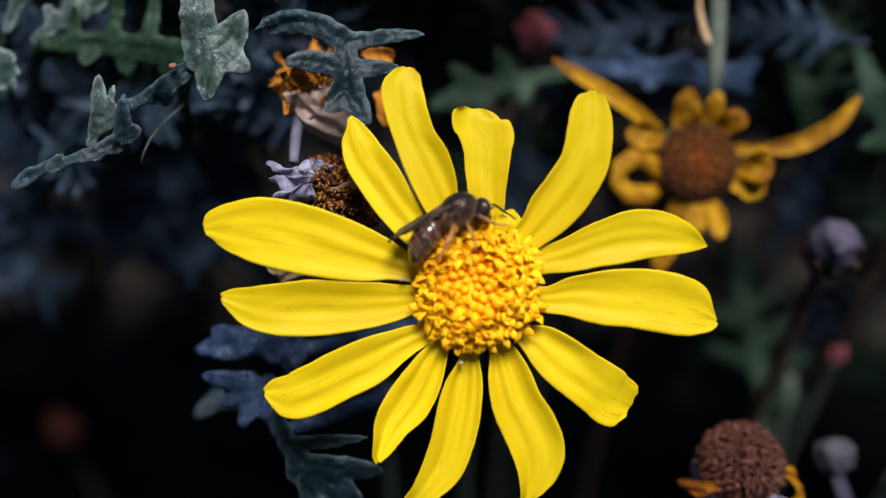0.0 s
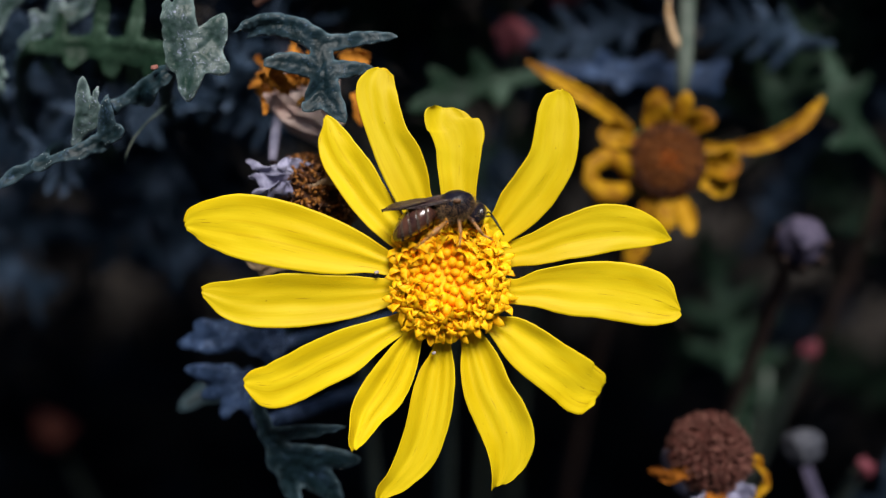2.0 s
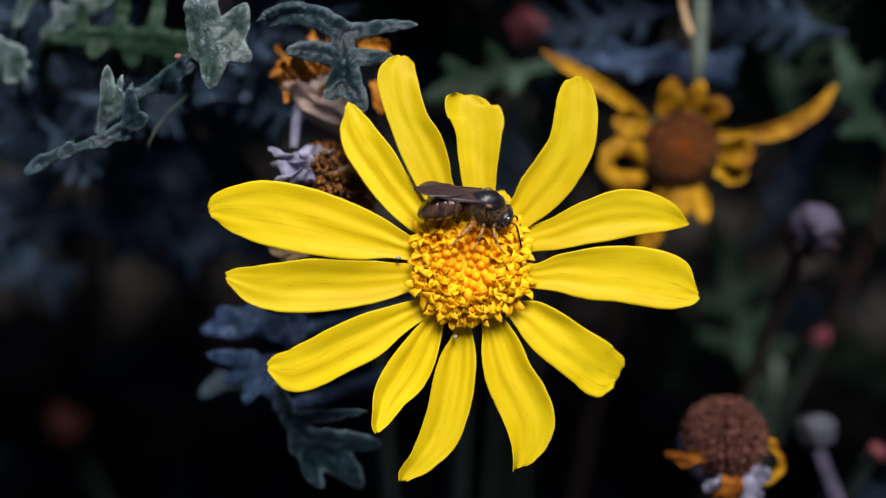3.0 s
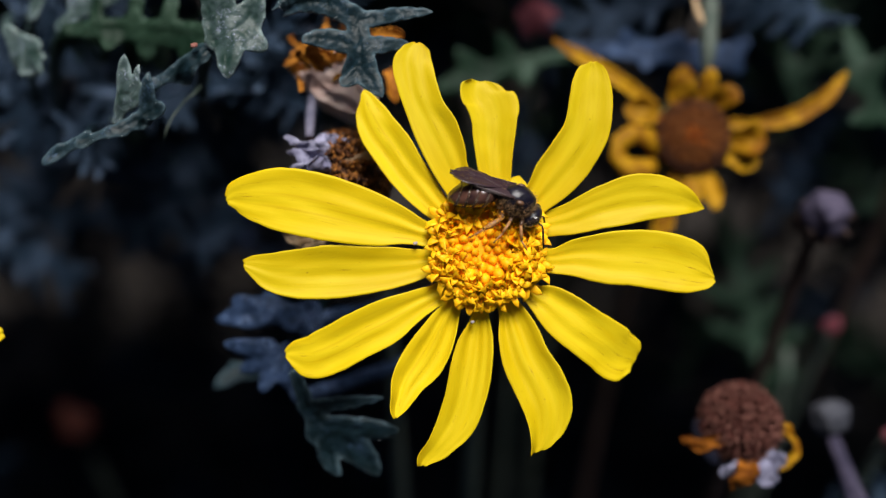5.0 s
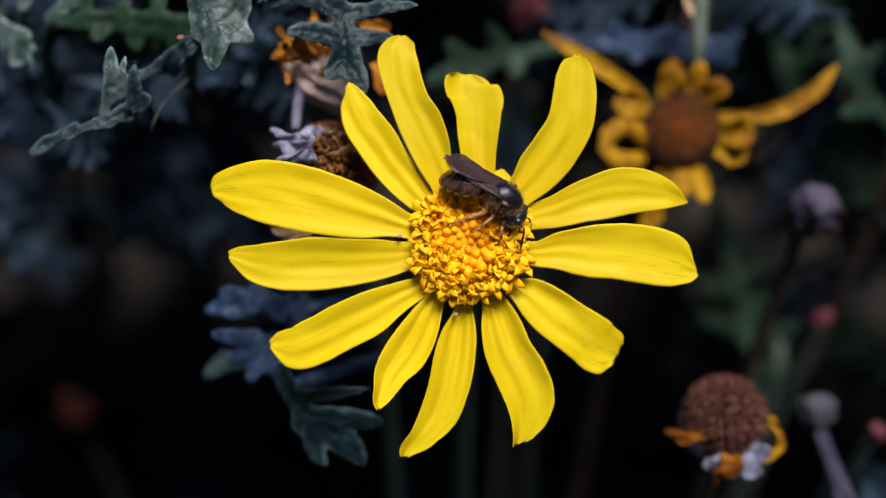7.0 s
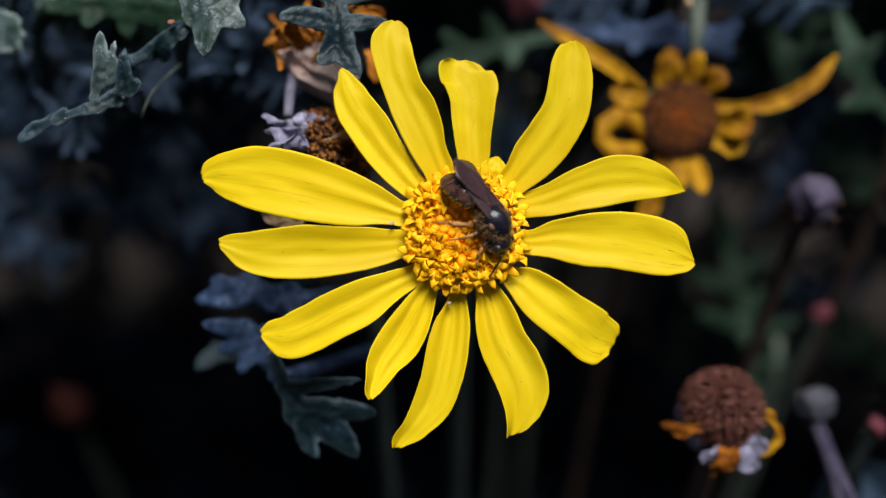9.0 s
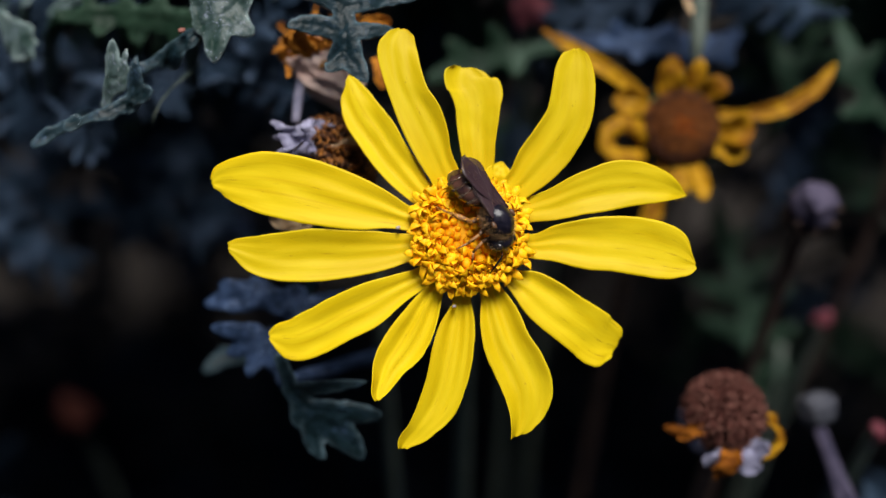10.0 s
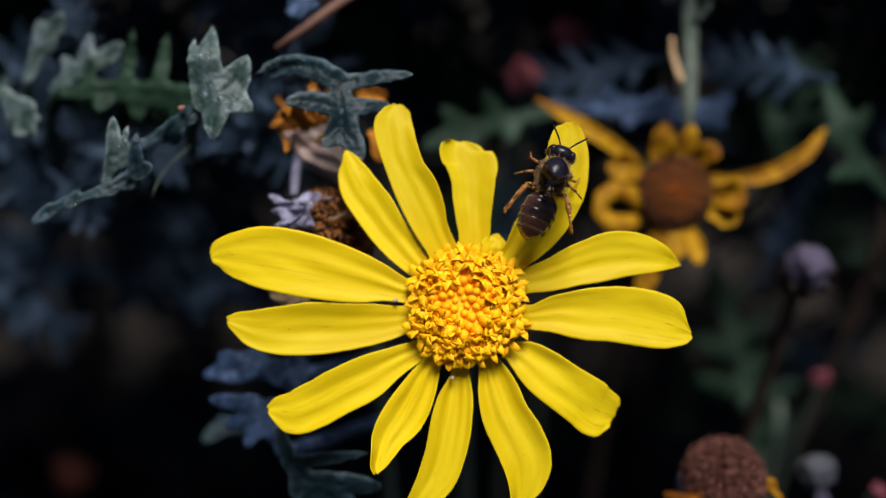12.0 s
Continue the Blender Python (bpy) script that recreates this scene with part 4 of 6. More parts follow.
def seed_dome(ob, r, mat, count=150, size=0.42, spread=0.62, seed=1, glint=None, lean=22):
    """A dome packed with seeds, its top along z."""
    bm = bmesh.new()
    ball(bm, (0, 0, -0.4), (r * 0.93, r * 0.93, r * 0.9), 20, 12)
    core = part("receptacle", bm, mat, ob)
    rnd = random.Random(seed)
    meshes = []
    for i in range(3):
        b = bmesh.new()
        tube(b, [(0, 0, -0.6), (0.03, 0, 0.2), (0.05 * i, 0.05, 0.52), (0.1, 0.08 * i, 0.75)], [size * 0.7, size, size * 0.7, size * 0.15], 6)
        meshes.append(mesh_of(b, "seed", glint if glint and i == 2 else mat))
    for i in range(count):
        z = 1 - spread * 2 * (i + 0.5) / count
        q = math.sqrt(max(0, 1 - z * z))
        a = i * 2.39996
        d = (Vector((q * math.cos(a), q * math.sin(a), z)) + Vector((rnd.gauss(0, 1), rnd.gauss(0, 1), rnd.gauss(0, 1))) * 0.05).normalized()
        m = Matrix.Translation(Vector((d.x * r, d.y * r, d.z * r - 0.4)) * (MM * rnd.uniform(0.90, 1.05))) @ d.to_track_quat("Z", "Y").to_matrix().to_4x4() @ pose(0, 0, 0, rnd.uniform(-lean, lean), rnd.uniform(-lean, lean), 0)
        part("seed", meshes[rnd.choice((0, 0, 1, 2, 2) if glint else (0, 1, 2))], None, core, "", m)
    if glint:
        b = bmesh.new()
        for i in range(900):
            z = 1 - 1.3 * rnd.random()
            q = math.sqrt(max(0, 1 - z * z))
            a = rnd.uniform(0, 6.2832)
            d = Vector((q * math.cos(a), q * math.sin(a), z))
            p = d * r * rnd.uniform(1.0, 1.13) - Vector((0, 0, 0.4))
            e = (d * 0.6 + Vector((rnd.gauss(0, 1), rnd.gauss(0, 1), rnd.gauss(0, 1)))).normalized() * rnd.uniform(0.15, 0.4)
            tube(b, [p - e, p, p + e], [0.05, rnd.uniform(0.08, 0.16), 0.03], 4, rnd.choice((0, 1, 1)))
        tagged(part("litter", b, [mat, glint], ob), "fine dry crumbs of florets", kind="stuff")
    return core


def bract(ob, a, b, c, width, mat, name="bract", thick=0.3, label=""):
    """A narrow papery bract bent through three points (mm)."""
    bm = bmesh.new()
    pts = curve_points(a, b, c, 14)
    tube(bm, pts, [width * (0.45 + 0.55 * math.sin(math.pi * min(1.0, 0.15 + i / 15.5))) for i in range(15)], 12, flat=thick)
    for v in bm.verts:
        q = v.co * 700
        v.co += Vector((noise.noise(q), noise.noise(q + Vector((5, 0, 0))), noise.noise(q + Vector((0, 9, 0))))) * (0.42 * MM * min(1.0, width))
        q = v.co * 2200
        v.co += Vector((noise.noise(q), noise.noise(q + Vector((5, 0, 0))), noise.noise(q + Vector((0, 9, 0))))) * (0.16 * MM * min(1.0, width))
    return part(name, bm, mat, ob, label)


def build_brown_head():
    ob = thing("seed_head", rig(26.55, -17.75, -13.50, -48, 4, 0), "round brown seed head with orange wilted rays hanging under it", "seed head")
    seed_dome(ob, 3.75, M_ACHENE, 290, 0.2, 0.66, 1, M_ACHENE_PALE, 45)
    for i in range(12):
        a = radians(30 * i + 10)
        c, s = math.cos(a), math.sin(a)
        bract(ob, (c * 1.6, s * 1.6, -5.4), (c * 4.0, s * 4.0, -4.4), (c * 3.9, s * 3.9, -1.4), 0.8, M_BRACT)
    turn = Matrix.Rotation(radians(48), 3, "X")
    for a, b, c, w, mat, name, curl, seed in (
            ((-1.4, -3.4, 2.2), (-2.3, -4.3, 3.0), (-2.0, -5.6, 1.2), 2.0, M_BRACT, "bract", 0.8, 11.0),
            ((1.0, -3.6, 2.2), (1.9, -4.6, 3.0), (1.1, -6.2, 1.2), 2.6, M_BRACT, "bract", 0.8, 12.0),
            ((2.2, -2.8, 2.0), (3.0, -3.8, 2.6), (2.5, -5.2, 1.0), 1.8, M_BRACT, "bract", 0.9, 13.0),
            ((-0.6, -3.7, 2.6), (-0.8, -4.9, 3.0), (-1.1, -7.0, 1.0), 2.6, M_DRY_RAY_DIM, "wilted_ray", 1.0, 1.0),
            ((0.0, -3.7, 2.4), (-0.2, -5.0, 2.6), (-0.1, -6.9, 0.8), 2.0, M_DRY_RAY_DIM, "wilted_ray", 1.1, 2.0),
            ((-3.0, -1.2, 1.8), (-4.6, -1.7, 2.2), (-6.6, -1.5, 1.0), 2.4, M_DRY_RAY_DIM, "wilted_ray", 1.2, 3.0),
            ((-2.6, -1.8, 2.2), (-4.2, -2.4, 2.2), (-5.6, -2.2, 0.8), 1.6, M_DRY_RAY_DIM, "wilted_ray", 1.2, 4.0)):
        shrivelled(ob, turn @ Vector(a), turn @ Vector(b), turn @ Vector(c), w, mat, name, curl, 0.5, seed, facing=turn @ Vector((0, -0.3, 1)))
    for a, b, c, w in (((4.0, -1.0, 1.0), (7.4, -3.2, 1.4), (2.2, -5.6, 0.8), 0.62), ((3.9, -0.4, 0.8), (5.2, -0.2, 1.0), (4.7, -1.9, 0.8), 0.5)):
        bract(ob, turn @ Vector(a), turn @ Vector(b), turn @ Vector(c), w, M_WILT, "wilted_ray", 0.6)
    flower_stem(ob, (0, 0, -5.0), (0, -3, -22), 0.9, 1.3, M_STEM_BROWN)


def build_dark_head():
    ob = thing("seed_head", rig(-13.20, 7.16, -7.00, 22, 18, 0), "dry dark brown seed head with shrivelled lilac-grey bracts", "seed head")
    seed_dome(ob, 4.0, M_ACHENE_DARK, 300, 0.22, 0.60, 5, M_ACHENE_RUST, 45)
    for i, (a, b, c, w) in enumerate((((-2.4, 0.8, 1.0), (-4.6, 1.2, 2.6), (-6.4, 0.0, 1.2), 3.0), ((-2.6, 1.6, 0.8), (-4.8, 2.2, 2.6), (-6.2, 2.2, 0.6), 2.8),
                                      ((-2.8, 2.2, 0.6), (-4.6, 3.4, 2.2), (-6.0, 3.6, 0.6), 2.4), ((-2.6, 1.8, 0.6), (-3.2, 3.2, 2.6), (-2.8, 4.6, 1.4), 1.6),
                                      ((-3.4, 3.0, 0.4), (-1.5, 4.2, 0.6), (0.8, 2.9, 1.2), 1.6), ((-2.6, 0.4, 1.4), (-3.8, 1.4, 3.4), (-3.2, 2.8, 2.8), 2.2),
                                      ((-3.0, 0.0, 0.6), (-4.6, -0.6, 1.6), (-6.2, -1.2, 0.4), 2.2), ((-3.4, 0.8, 1.6), (-4.8, 0.2, 3.0), (-5.4, -0.8, 2.0), 2.2))):
        shrivelled(ob, a, b, c, w, M_BRACT, "bract", 1.1, 0.8, i + 1.0)
    shrivelled(ob, (-0.9, 2.4, 2.9), (0.2, 2.8, 3.7), (1.2, 2.9, 3.3), 1.1, M_CHAFF, 'chaff', 1.0, 0.35, 4.0)
    shrivelled(ob, (-1.27, -5.33, 0.58), (-3.99, -5.14, 4.08), (-5.87, -5.68, 1.37), 2.2, M_CHAFF, 'chaff', 1.0, 0.35, 4.0)
    shrivelled(ob, (-1.53, -6.13, 0.80), (-3.33, -5.87, 3.47), (-4.95, -6.37, 1.97), 1.4, M_CHAFF, 'chaff', 1.0, 0.35, 4.0)
    bm = bmesh.new()
    tube(bm, [(-3.8, 3.4, -1.0), (-3.4, 5.0, -3.2), (-2.3, 7.5, -8.0), (-0.6, 9.5, -14.0), (0.6, 9.0, -24), (4.0, 5.0, -60), (14.0, -2, -160)], [0.45, 0.52, 0.55, 0.6, 0.7, 0.8, 0.9], 9)
    part("stem", bm, M_STEM_LILAC, ob)


def build_orange_head():
    ob = thing("wilted_daisy", rig(-14.34, 17.32, -11.00, -52, -38, 0), "dried flower head with beige cup and crumpled orange rays", "flower")
    bm = bmesh.new()
    n = 44
    rings = []
    for h, r in ((2.2, 3.0), (2.0, 3.6), (0.4, 3.5), (-1.8, 2.8), (-4.0, 1.6), (-5.6, 0.7)):
        rings.append([bm.verts.new(Vector((r * (1 + 0.09 * (k % 2)) * math.cos(6.2832 * k / n), r * (1 + 0.09 * (k % 2)) * math.sin(6.2832 * k / n), h + 0.5 * (k % 2))) * MM) for k in range(n)])
    for a, b in zip(rings, rings[1:]):
        for k in range(n):
            bm.faces.new((a[k], b[k], b[(k + 1) % n], a[(k + 1) % n]))
    bm.faces.new(rings[0])
    bm.faces.new(list(reversed(rings[-1])))
    bmesh.ops.recalc_face_normals(bm, faces=bm.faces)
    crumple(bm, 0.5, 330.0, 2.0)
    part("involucre", bm, M_BEIGE, ob, "beige papery cup of bracts")
    shrivelled(ob, (-0.52, -2.52, 1.56), (1.85, -3.55, 0.32), (3.31, -2.99, -2.87), 2.6, M_BEIGE, "bract", 0.9, 0.25, 1, facing=(0.62, -0.62, 0.49))
    shrivelled(ob, (0.50, -1.94, 2.05), (3.62, -3.39, 0.34), (4.30, -2.69, -2.71), 2.8, M_BEIGE, "bract", 0.9, 0.25, 2, facing=(0.62, -0.62, 0.49))
    shrivelled(ob, (1.93, -1.27, 2.10), (4.68, -2.57, 0.04), (5.03, -1.56, -2.20), 2.4, M_BEIGE, "bract", 0.9, 0.25, 3, facing=(0.62, -0.62, 0.49))
    shrivelled(ob, (-1.83, -3.49, 1.97), (0.20, -3.41, 1.56), (1.28, -3.36, 0.26), 1.2, M_BEIGE, "bract", 1.2, 0.4, 4, facing=(0.62, -0.62, 0.49))
    shrivelled(ob, (3.27, 3.56, 2.47), (5.49, 3.23, 2.32), (6.30, 3.95, 1.18), 1.9, M_DRY_RAY, "wilted_ray", 1.4, 0.4, 5, facing=(0.62, -0.62, 0.49))
    shrivelled(ob, (4.50, 2.17, -0.86), (6.00, 0.77, -1.49), (5.32, -0.33, -3.06), 1.5, M_DRY_RAY, "wilted_ray", 1.3, 0.4, 6, facing=(0.62, -0.62, 0.49))
    shrivelled(ob, (-0.51, -0.98, 3.52), (2.21, -2.04, 2.83), (2.63, -2.78, 1.34), 1.8, M_DRY_RAY, "wilted_ray", 1.3, 0.6, 7, facing=(0.62, -0.62, 0.49))
    shrivelled(ob, (0.36, -0.45, 3.10), (2.89, -1.79, 2.28), (2.81, -3.45, 1.28), 1.4, M_WILT, "wilted_ray", 1.3, 0.6, 8, facing=(0.62, -0.62, 0.49))
    shrivelled(ob, (-1.41, 0.62, 4.64), (-0.44, -1.71, 4.55), (-2.92, -3.31, 3.59), 2.2, M_DRY_RAY, "wilted_ray", 1.2, 0.7, 9, facing=(0.62, -0.62, 0.49))
    rnd = random.Random(8)
    for i in range(22):
        a = radians(16.4 * i + rnd.uniform(-10, 10))
        c, s = math.cos(a), math.sin(a)
        l = rnd.uniform(2.6, 6.0)
        tip = (c * l + rnd.uniform(-1.2, 1.2), s * l + rnd.uniform(-1.2, 1.2), rnd.uniform(2.0, 5.6))
        shrivelled(ob, (c * 2.6, s * 2.6, 1.8), (c * 4.2, s * 4.2, 4.2), tip, rnd.uniform(0.8, 1.7), M_DRY_RAY, "wilted_ray", 1.3, 0.8, i + 0.5, facing=(c, s, 0.5))
    flower_stem(ob, (0, 0, -4.3), (0, 0, -14), 0.7, 1.2, M_STEM)


def build_far_buds():
    ob = thing("flower_bud", rig(39.33, 4.01, -22.70, -30, 0, 0), "withered violet-grey flower head on a brown base", "flower bud")
    bm = bmesh.new()
    ball(bm, (0, 0, 0), (2.5, 2.5, 2.4), 24, 16, lump=0.18, seed=2)
    crumple(bm, 0.7, 450.0, 2.0)
    part("head", bm, M_BRACT_VIOLET, ob)
    for i in range(8):
        c, s = math.cos(0.785 * i), math.sin(0.785 * i)
        bract(ob, (c * 1.2, s * 1.2, -3.8), (c * 3.0, s * 3.0, -3.0), (c * 2.9, s * 2.9, -0.6), 0.9, M_STEM_BROWN)
    flower_stem(ob, (0, 0, -3.4), (0, -2, -14), 0.8, 1.2, M_STEM_BROWN)
    ob = thing("flower_bud", rig(40.17, -19.39, -24.00, -40, 0, 0), "round pale grey flower bud on a lilac stalk", "flower bud")
    bm = bmesh.new()
    ball(bm, (0, 0, 0), (2.15, 2.05, 2.3), 24, 16, lump=0.12, seed=6)
    crumple(bm, 0.5, 500.0, 4.0)
    part("head", bm, M_BUD_GREY, ob)
    for e in ((9, -30, -8), (3, -34, -14)):
        bm = bmesh.new()
        tube(bm, curve_points((0, -1.5, -1), (2, -12, -3), e, 8), 0.75, 8)
        part("stalk", bm, M_BRACT_VIOLET, ob)
    far_blossom((8.55, 30.80, -40.00), 2.7, M_PINK, 'blurred pink blossom in the shaded bush')
    far_blossom((15.20, 36.90, -42.00), 2.7, M_PINK_DIM, 'dim red blossom in the shaded bush')
    far_blossom((49.78, -23.11, -30.00), 1.4, M_PINK_DIM, 'small pink blossom beside the pale bud')
    far_blossom((47.87, -10.31, -42.00), 1.4, M_PINK_DIM, 'small pink blossom in the shaded bush')
    far_blossom((-82.5, -36.1, -118.00), 4.4, M_RED, 'dull red blossom in the shaded bush')


def far_blossom(at, r, mat, label):
    ob = thing("blossom", rig(*at), label, "flower", "far blossoms")
    rnd = random.Random(int(at[0] * 7))
    for i in range(6):
        a = i * 1.05
        bm = bmesh.new()
        out, size = rnd.uniform(0.4, 0.8), rnd.uniform(0.7, 1.15)
        ball(bm, (math.cos(a) * r * out, math.sin(a) * r * out * 0.8, rnd.uniform(-1, 1)), (r * 0.58 * size, r * 0.42 * size, r * 0.2), 12, 8, Matrix.Rotation(a, 3, "Z") @ Matrix.Rotation(0.5, 3, "Y"), lump=0.2, seed=i)
        part("petal", bm, mat, ob)
    flower_stem(ob, (0, 0, -0.5), (0, -6, -10), 0.8, 1.2, M_STEM, (0, 20))


def build_upright_stem():
    ob = thing("flower_stalk", rig(25.55, 22.90, -22.00), "upright grey-green flower stalk with a dry orange scrap", "stem")
    bm = bmesh.new()
    tube(bm, [(0, -4, 0), (0.3, 0, 0), (0.5, 6, 0), (0.9, 14, -1), (1.2, 30, -3), (1.0, 48, -6)], [0.5, 0.95, 1.0, 1.0, 1.05, 1.1], 10)
    tube(bm, [(0.8, 9, 0.4), (2.2, 10.5, 0.9), (2.9, 11.5, 1.0)], [0.5, 0.4, 0.15], 7)
    part("stalk", bm, M_STEM, ob)
    bract(ob, (-0.4, 2.2, 0.4), (-1.9, 5, 0.6), (-1.5, 7.6, 0.2), 0.42, M_CHAFF, "scrap", 0.5, "dry orange scrap")
    flower_stem(ob, (1.0, 48, -6), (0, 20, -30), 1.1, 1.4, M_STEM, (10, 160))


def build_specks():
    for at, r, mat, label in (((-6.54, 0.55, 0.90), 0.2, M_SPECK, 'tiny pale shiny speck lying on the yellow ray'), ((-1.54, -6.39, 0.75), 0.18, M_SPECK, 'tiny pale shiny speck lying on the yellow ray'), ((-4.47, -2.24, 0.90), 0.34, M_SPECK, 'pale fluff caught at the edge of the disc'), ((-26.47, 18.49, -1.20), 0.3, M_ROSE, 'small rosy dry scrap caught on the pale leaf')):
        bm = bmesh.new()
        ball(bm, (0, 0, 0), (r, r * 0.8, r * 0.7), 10, 7, lump=0.5, seed=3)
        crumple(bm, r * 0.35, 1500.0)
        ob = new("speck", mesh_of(bm, "speck", mat))
        ob.matrix_basis = rig(*at)
        tagged(ob, label, "speck", "specks")


def build_tendril():
    ob = thing("tendril", rig(-28.72, 14.09, -6.00), "thin dry tendril hanging beneath the downy leaf", "tendril")
    bm = bmesh.new()
    tube(bm, [(1.0, 3.4, -6.0), (0.7, 1.4, -2.0), (0, 0, 0), (-0.97, -1.34, 0.2), (-1.71, -2.76, 0), (-1.95, -3.71, -0.2)], [0.13, 0.12, 0.11, 0.10, 0.08, 0.05], 6)
    part("shoot", bm, M_STEM, ob)


def build_leaves():
    lobed_leaf('pale grey-green lobed leaf with white downy hair', (-24.74, 18.85, -1.00), [(0.00, 0.00), (1.27, 0.50), (2.19, 1.01)], 1.12, [(0.3, 0.89, 7.72, 1.32), (1, 4.28, 4.61, 1.32, 3.51, 2.68), (1, 4.82, -0.72, 1.17, 3.56, 0.09), (0.75, 1.36, -3.56, 1.27), (0, -0.84, 6.50, 0.66)], M_LEAF_PALE, seed=1, slope=(0.15, 0.03), ripple=1.5, stalk=(-5, -2, -16), down=100, step=0.2)
    lobed_leaf('deep green lobed leaf in half shade', (-42.13, 22.59, -13.00), [(0.00, 0.00), (5.79, -0.02), (11.01, -0.78), (14.77, -1.60)], 1.51, [(0.45, 8.02, 6.35, 0.75), (0.7, 11.38, 6.05, 0.81), (0.85, 12.16, -3.80, 1.16), (0.55, 7.81, -3.21, 1.16), (0.3, 4.34, -2.33, 1.04), (0.2, 2.91, 3.76, 0.70)], M_LEAF_GREEN_DIM, seed=21, tipr=0.0, slope=(0.2, 0.0), ripple=1.2, stalk=(-8, -2, -16))
    lobed_leaf('pale downy lobed leaf standing upright', (-33.91, 11.72, -2.40), [(0.00, 0.00), (0.68, 1.55), (1.20, 3.20)], 0.66, [(1, 1.31, 5.88, 0.56), (0.7, 2.70, 5.36, 0.36, 2.08, 3.20), (0.4, 3.43, 4.34, 0.42, 2.5, 2.3)], M_LEAF_PALE, seed=2, slope=(0.1, 0.2), ripple=1.0, stalk=(-10, 4, -30), down=38, step=0.2)
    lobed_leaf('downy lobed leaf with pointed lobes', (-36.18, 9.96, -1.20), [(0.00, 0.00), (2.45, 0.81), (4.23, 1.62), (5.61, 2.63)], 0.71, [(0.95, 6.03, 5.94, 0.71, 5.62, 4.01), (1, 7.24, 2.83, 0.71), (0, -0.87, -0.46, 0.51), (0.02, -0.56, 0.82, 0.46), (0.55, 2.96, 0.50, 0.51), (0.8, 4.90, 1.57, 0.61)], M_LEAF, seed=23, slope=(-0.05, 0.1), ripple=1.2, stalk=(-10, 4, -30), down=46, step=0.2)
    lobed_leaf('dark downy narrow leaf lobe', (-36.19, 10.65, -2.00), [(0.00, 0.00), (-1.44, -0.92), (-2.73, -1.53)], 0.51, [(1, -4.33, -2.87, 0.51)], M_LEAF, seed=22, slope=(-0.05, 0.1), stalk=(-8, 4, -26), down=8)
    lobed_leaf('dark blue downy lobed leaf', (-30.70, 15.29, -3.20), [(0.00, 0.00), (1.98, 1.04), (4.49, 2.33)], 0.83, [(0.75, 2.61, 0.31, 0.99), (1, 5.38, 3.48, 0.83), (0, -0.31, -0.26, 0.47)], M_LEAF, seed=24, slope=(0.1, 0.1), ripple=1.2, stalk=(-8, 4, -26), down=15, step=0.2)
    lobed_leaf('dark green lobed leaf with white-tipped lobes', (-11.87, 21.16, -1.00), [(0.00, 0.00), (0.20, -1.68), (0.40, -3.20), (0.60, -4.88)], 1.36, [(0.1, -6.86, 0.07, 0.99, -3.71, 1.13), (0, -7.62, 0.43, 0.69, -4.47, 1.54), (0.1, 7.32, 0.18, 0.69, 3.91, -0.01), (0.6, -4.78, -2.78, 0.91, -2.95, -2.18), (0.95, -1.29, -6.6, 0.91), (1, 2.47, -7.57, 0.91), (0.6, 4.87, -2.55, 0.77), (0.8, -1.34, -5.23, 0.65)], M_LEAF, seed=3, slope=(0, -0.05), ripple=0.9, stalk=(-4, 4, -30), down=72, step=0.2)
    lobed_leaf('small teal lobed leaf beside the reddish twig', (-15.73, 32.08, -9.00), [(0.0, 0.0), (-0.69, -1.16), (-1.14, -1.97)], 0.85, [(1.0, -1.95, -2.66, 0.7), (1.0, -0.8, -3.02, 0.7), (0.6, -2.41, -1.5, 0.6), (0.5, 0.81, -1.75, 0.6)], M_LEAF_BLUE, seed=61, slope=(0.1, -0.1), stalk=(8, 12, -14), step=0.35, tipr=0)
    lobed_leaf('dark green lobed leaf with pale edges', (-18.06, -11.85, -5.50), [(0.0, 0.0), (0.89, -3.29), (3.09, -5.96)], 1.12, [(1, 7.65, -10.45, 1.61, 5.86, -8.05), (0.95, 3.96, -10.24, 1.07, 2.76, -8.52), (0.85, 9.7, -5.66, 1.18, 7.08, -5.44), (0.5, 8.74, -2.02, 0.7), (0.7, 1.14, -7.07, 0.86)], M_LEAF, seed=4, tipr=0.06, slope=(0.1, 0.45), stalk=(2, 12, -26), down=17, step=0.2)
    lobed_leaf('blue-grey lobed leaf in shade', (-16.91, -6.97, -10.50), [(0.00, 0.00), (-3.39, 0.74), (-5.93, 0.92)], 1.47, [(0.95, -10.17, -0.09, 1.02), (1, -8.18, 2.28, 1.02), (0.6, -5.08, 2.84, 0.96), (0.2, 0.00, 1.30, 1.36), (0.75, -7.23, -0.66, 0.90), (0.4, -2.38, -0.78, 1.02), (0.05, -1.13, -1.52, 1.13)], M_LEAF_BLUE, seed=5, tipr=0.06, ripple=1.4, stalk=(16, 2, -26), step=0.35)
    lobed_leaf('blue-grey lobed leaf in shade', (-18.34, -14.54, -9.50), [(0.00, 0.00), (-1.33, 2.52), (-3.45, 4.48)], 1.45, [(1, -7.47, 5.44, 1.01), (0.9, -6.03, 2.42, 0.95), (0.75, -3.91, 0.18, 0.84), (0.4, -0.89, 0.95, 0.78), (0.5, -1.21, 5.32, 1.34), (0.95, -5.24, 3.76, 0.78)], M_LEAF_BLUE, seed=6, tipr=0.06, ripple=1.4, stalk=(14, 2, -26), step=0.35)
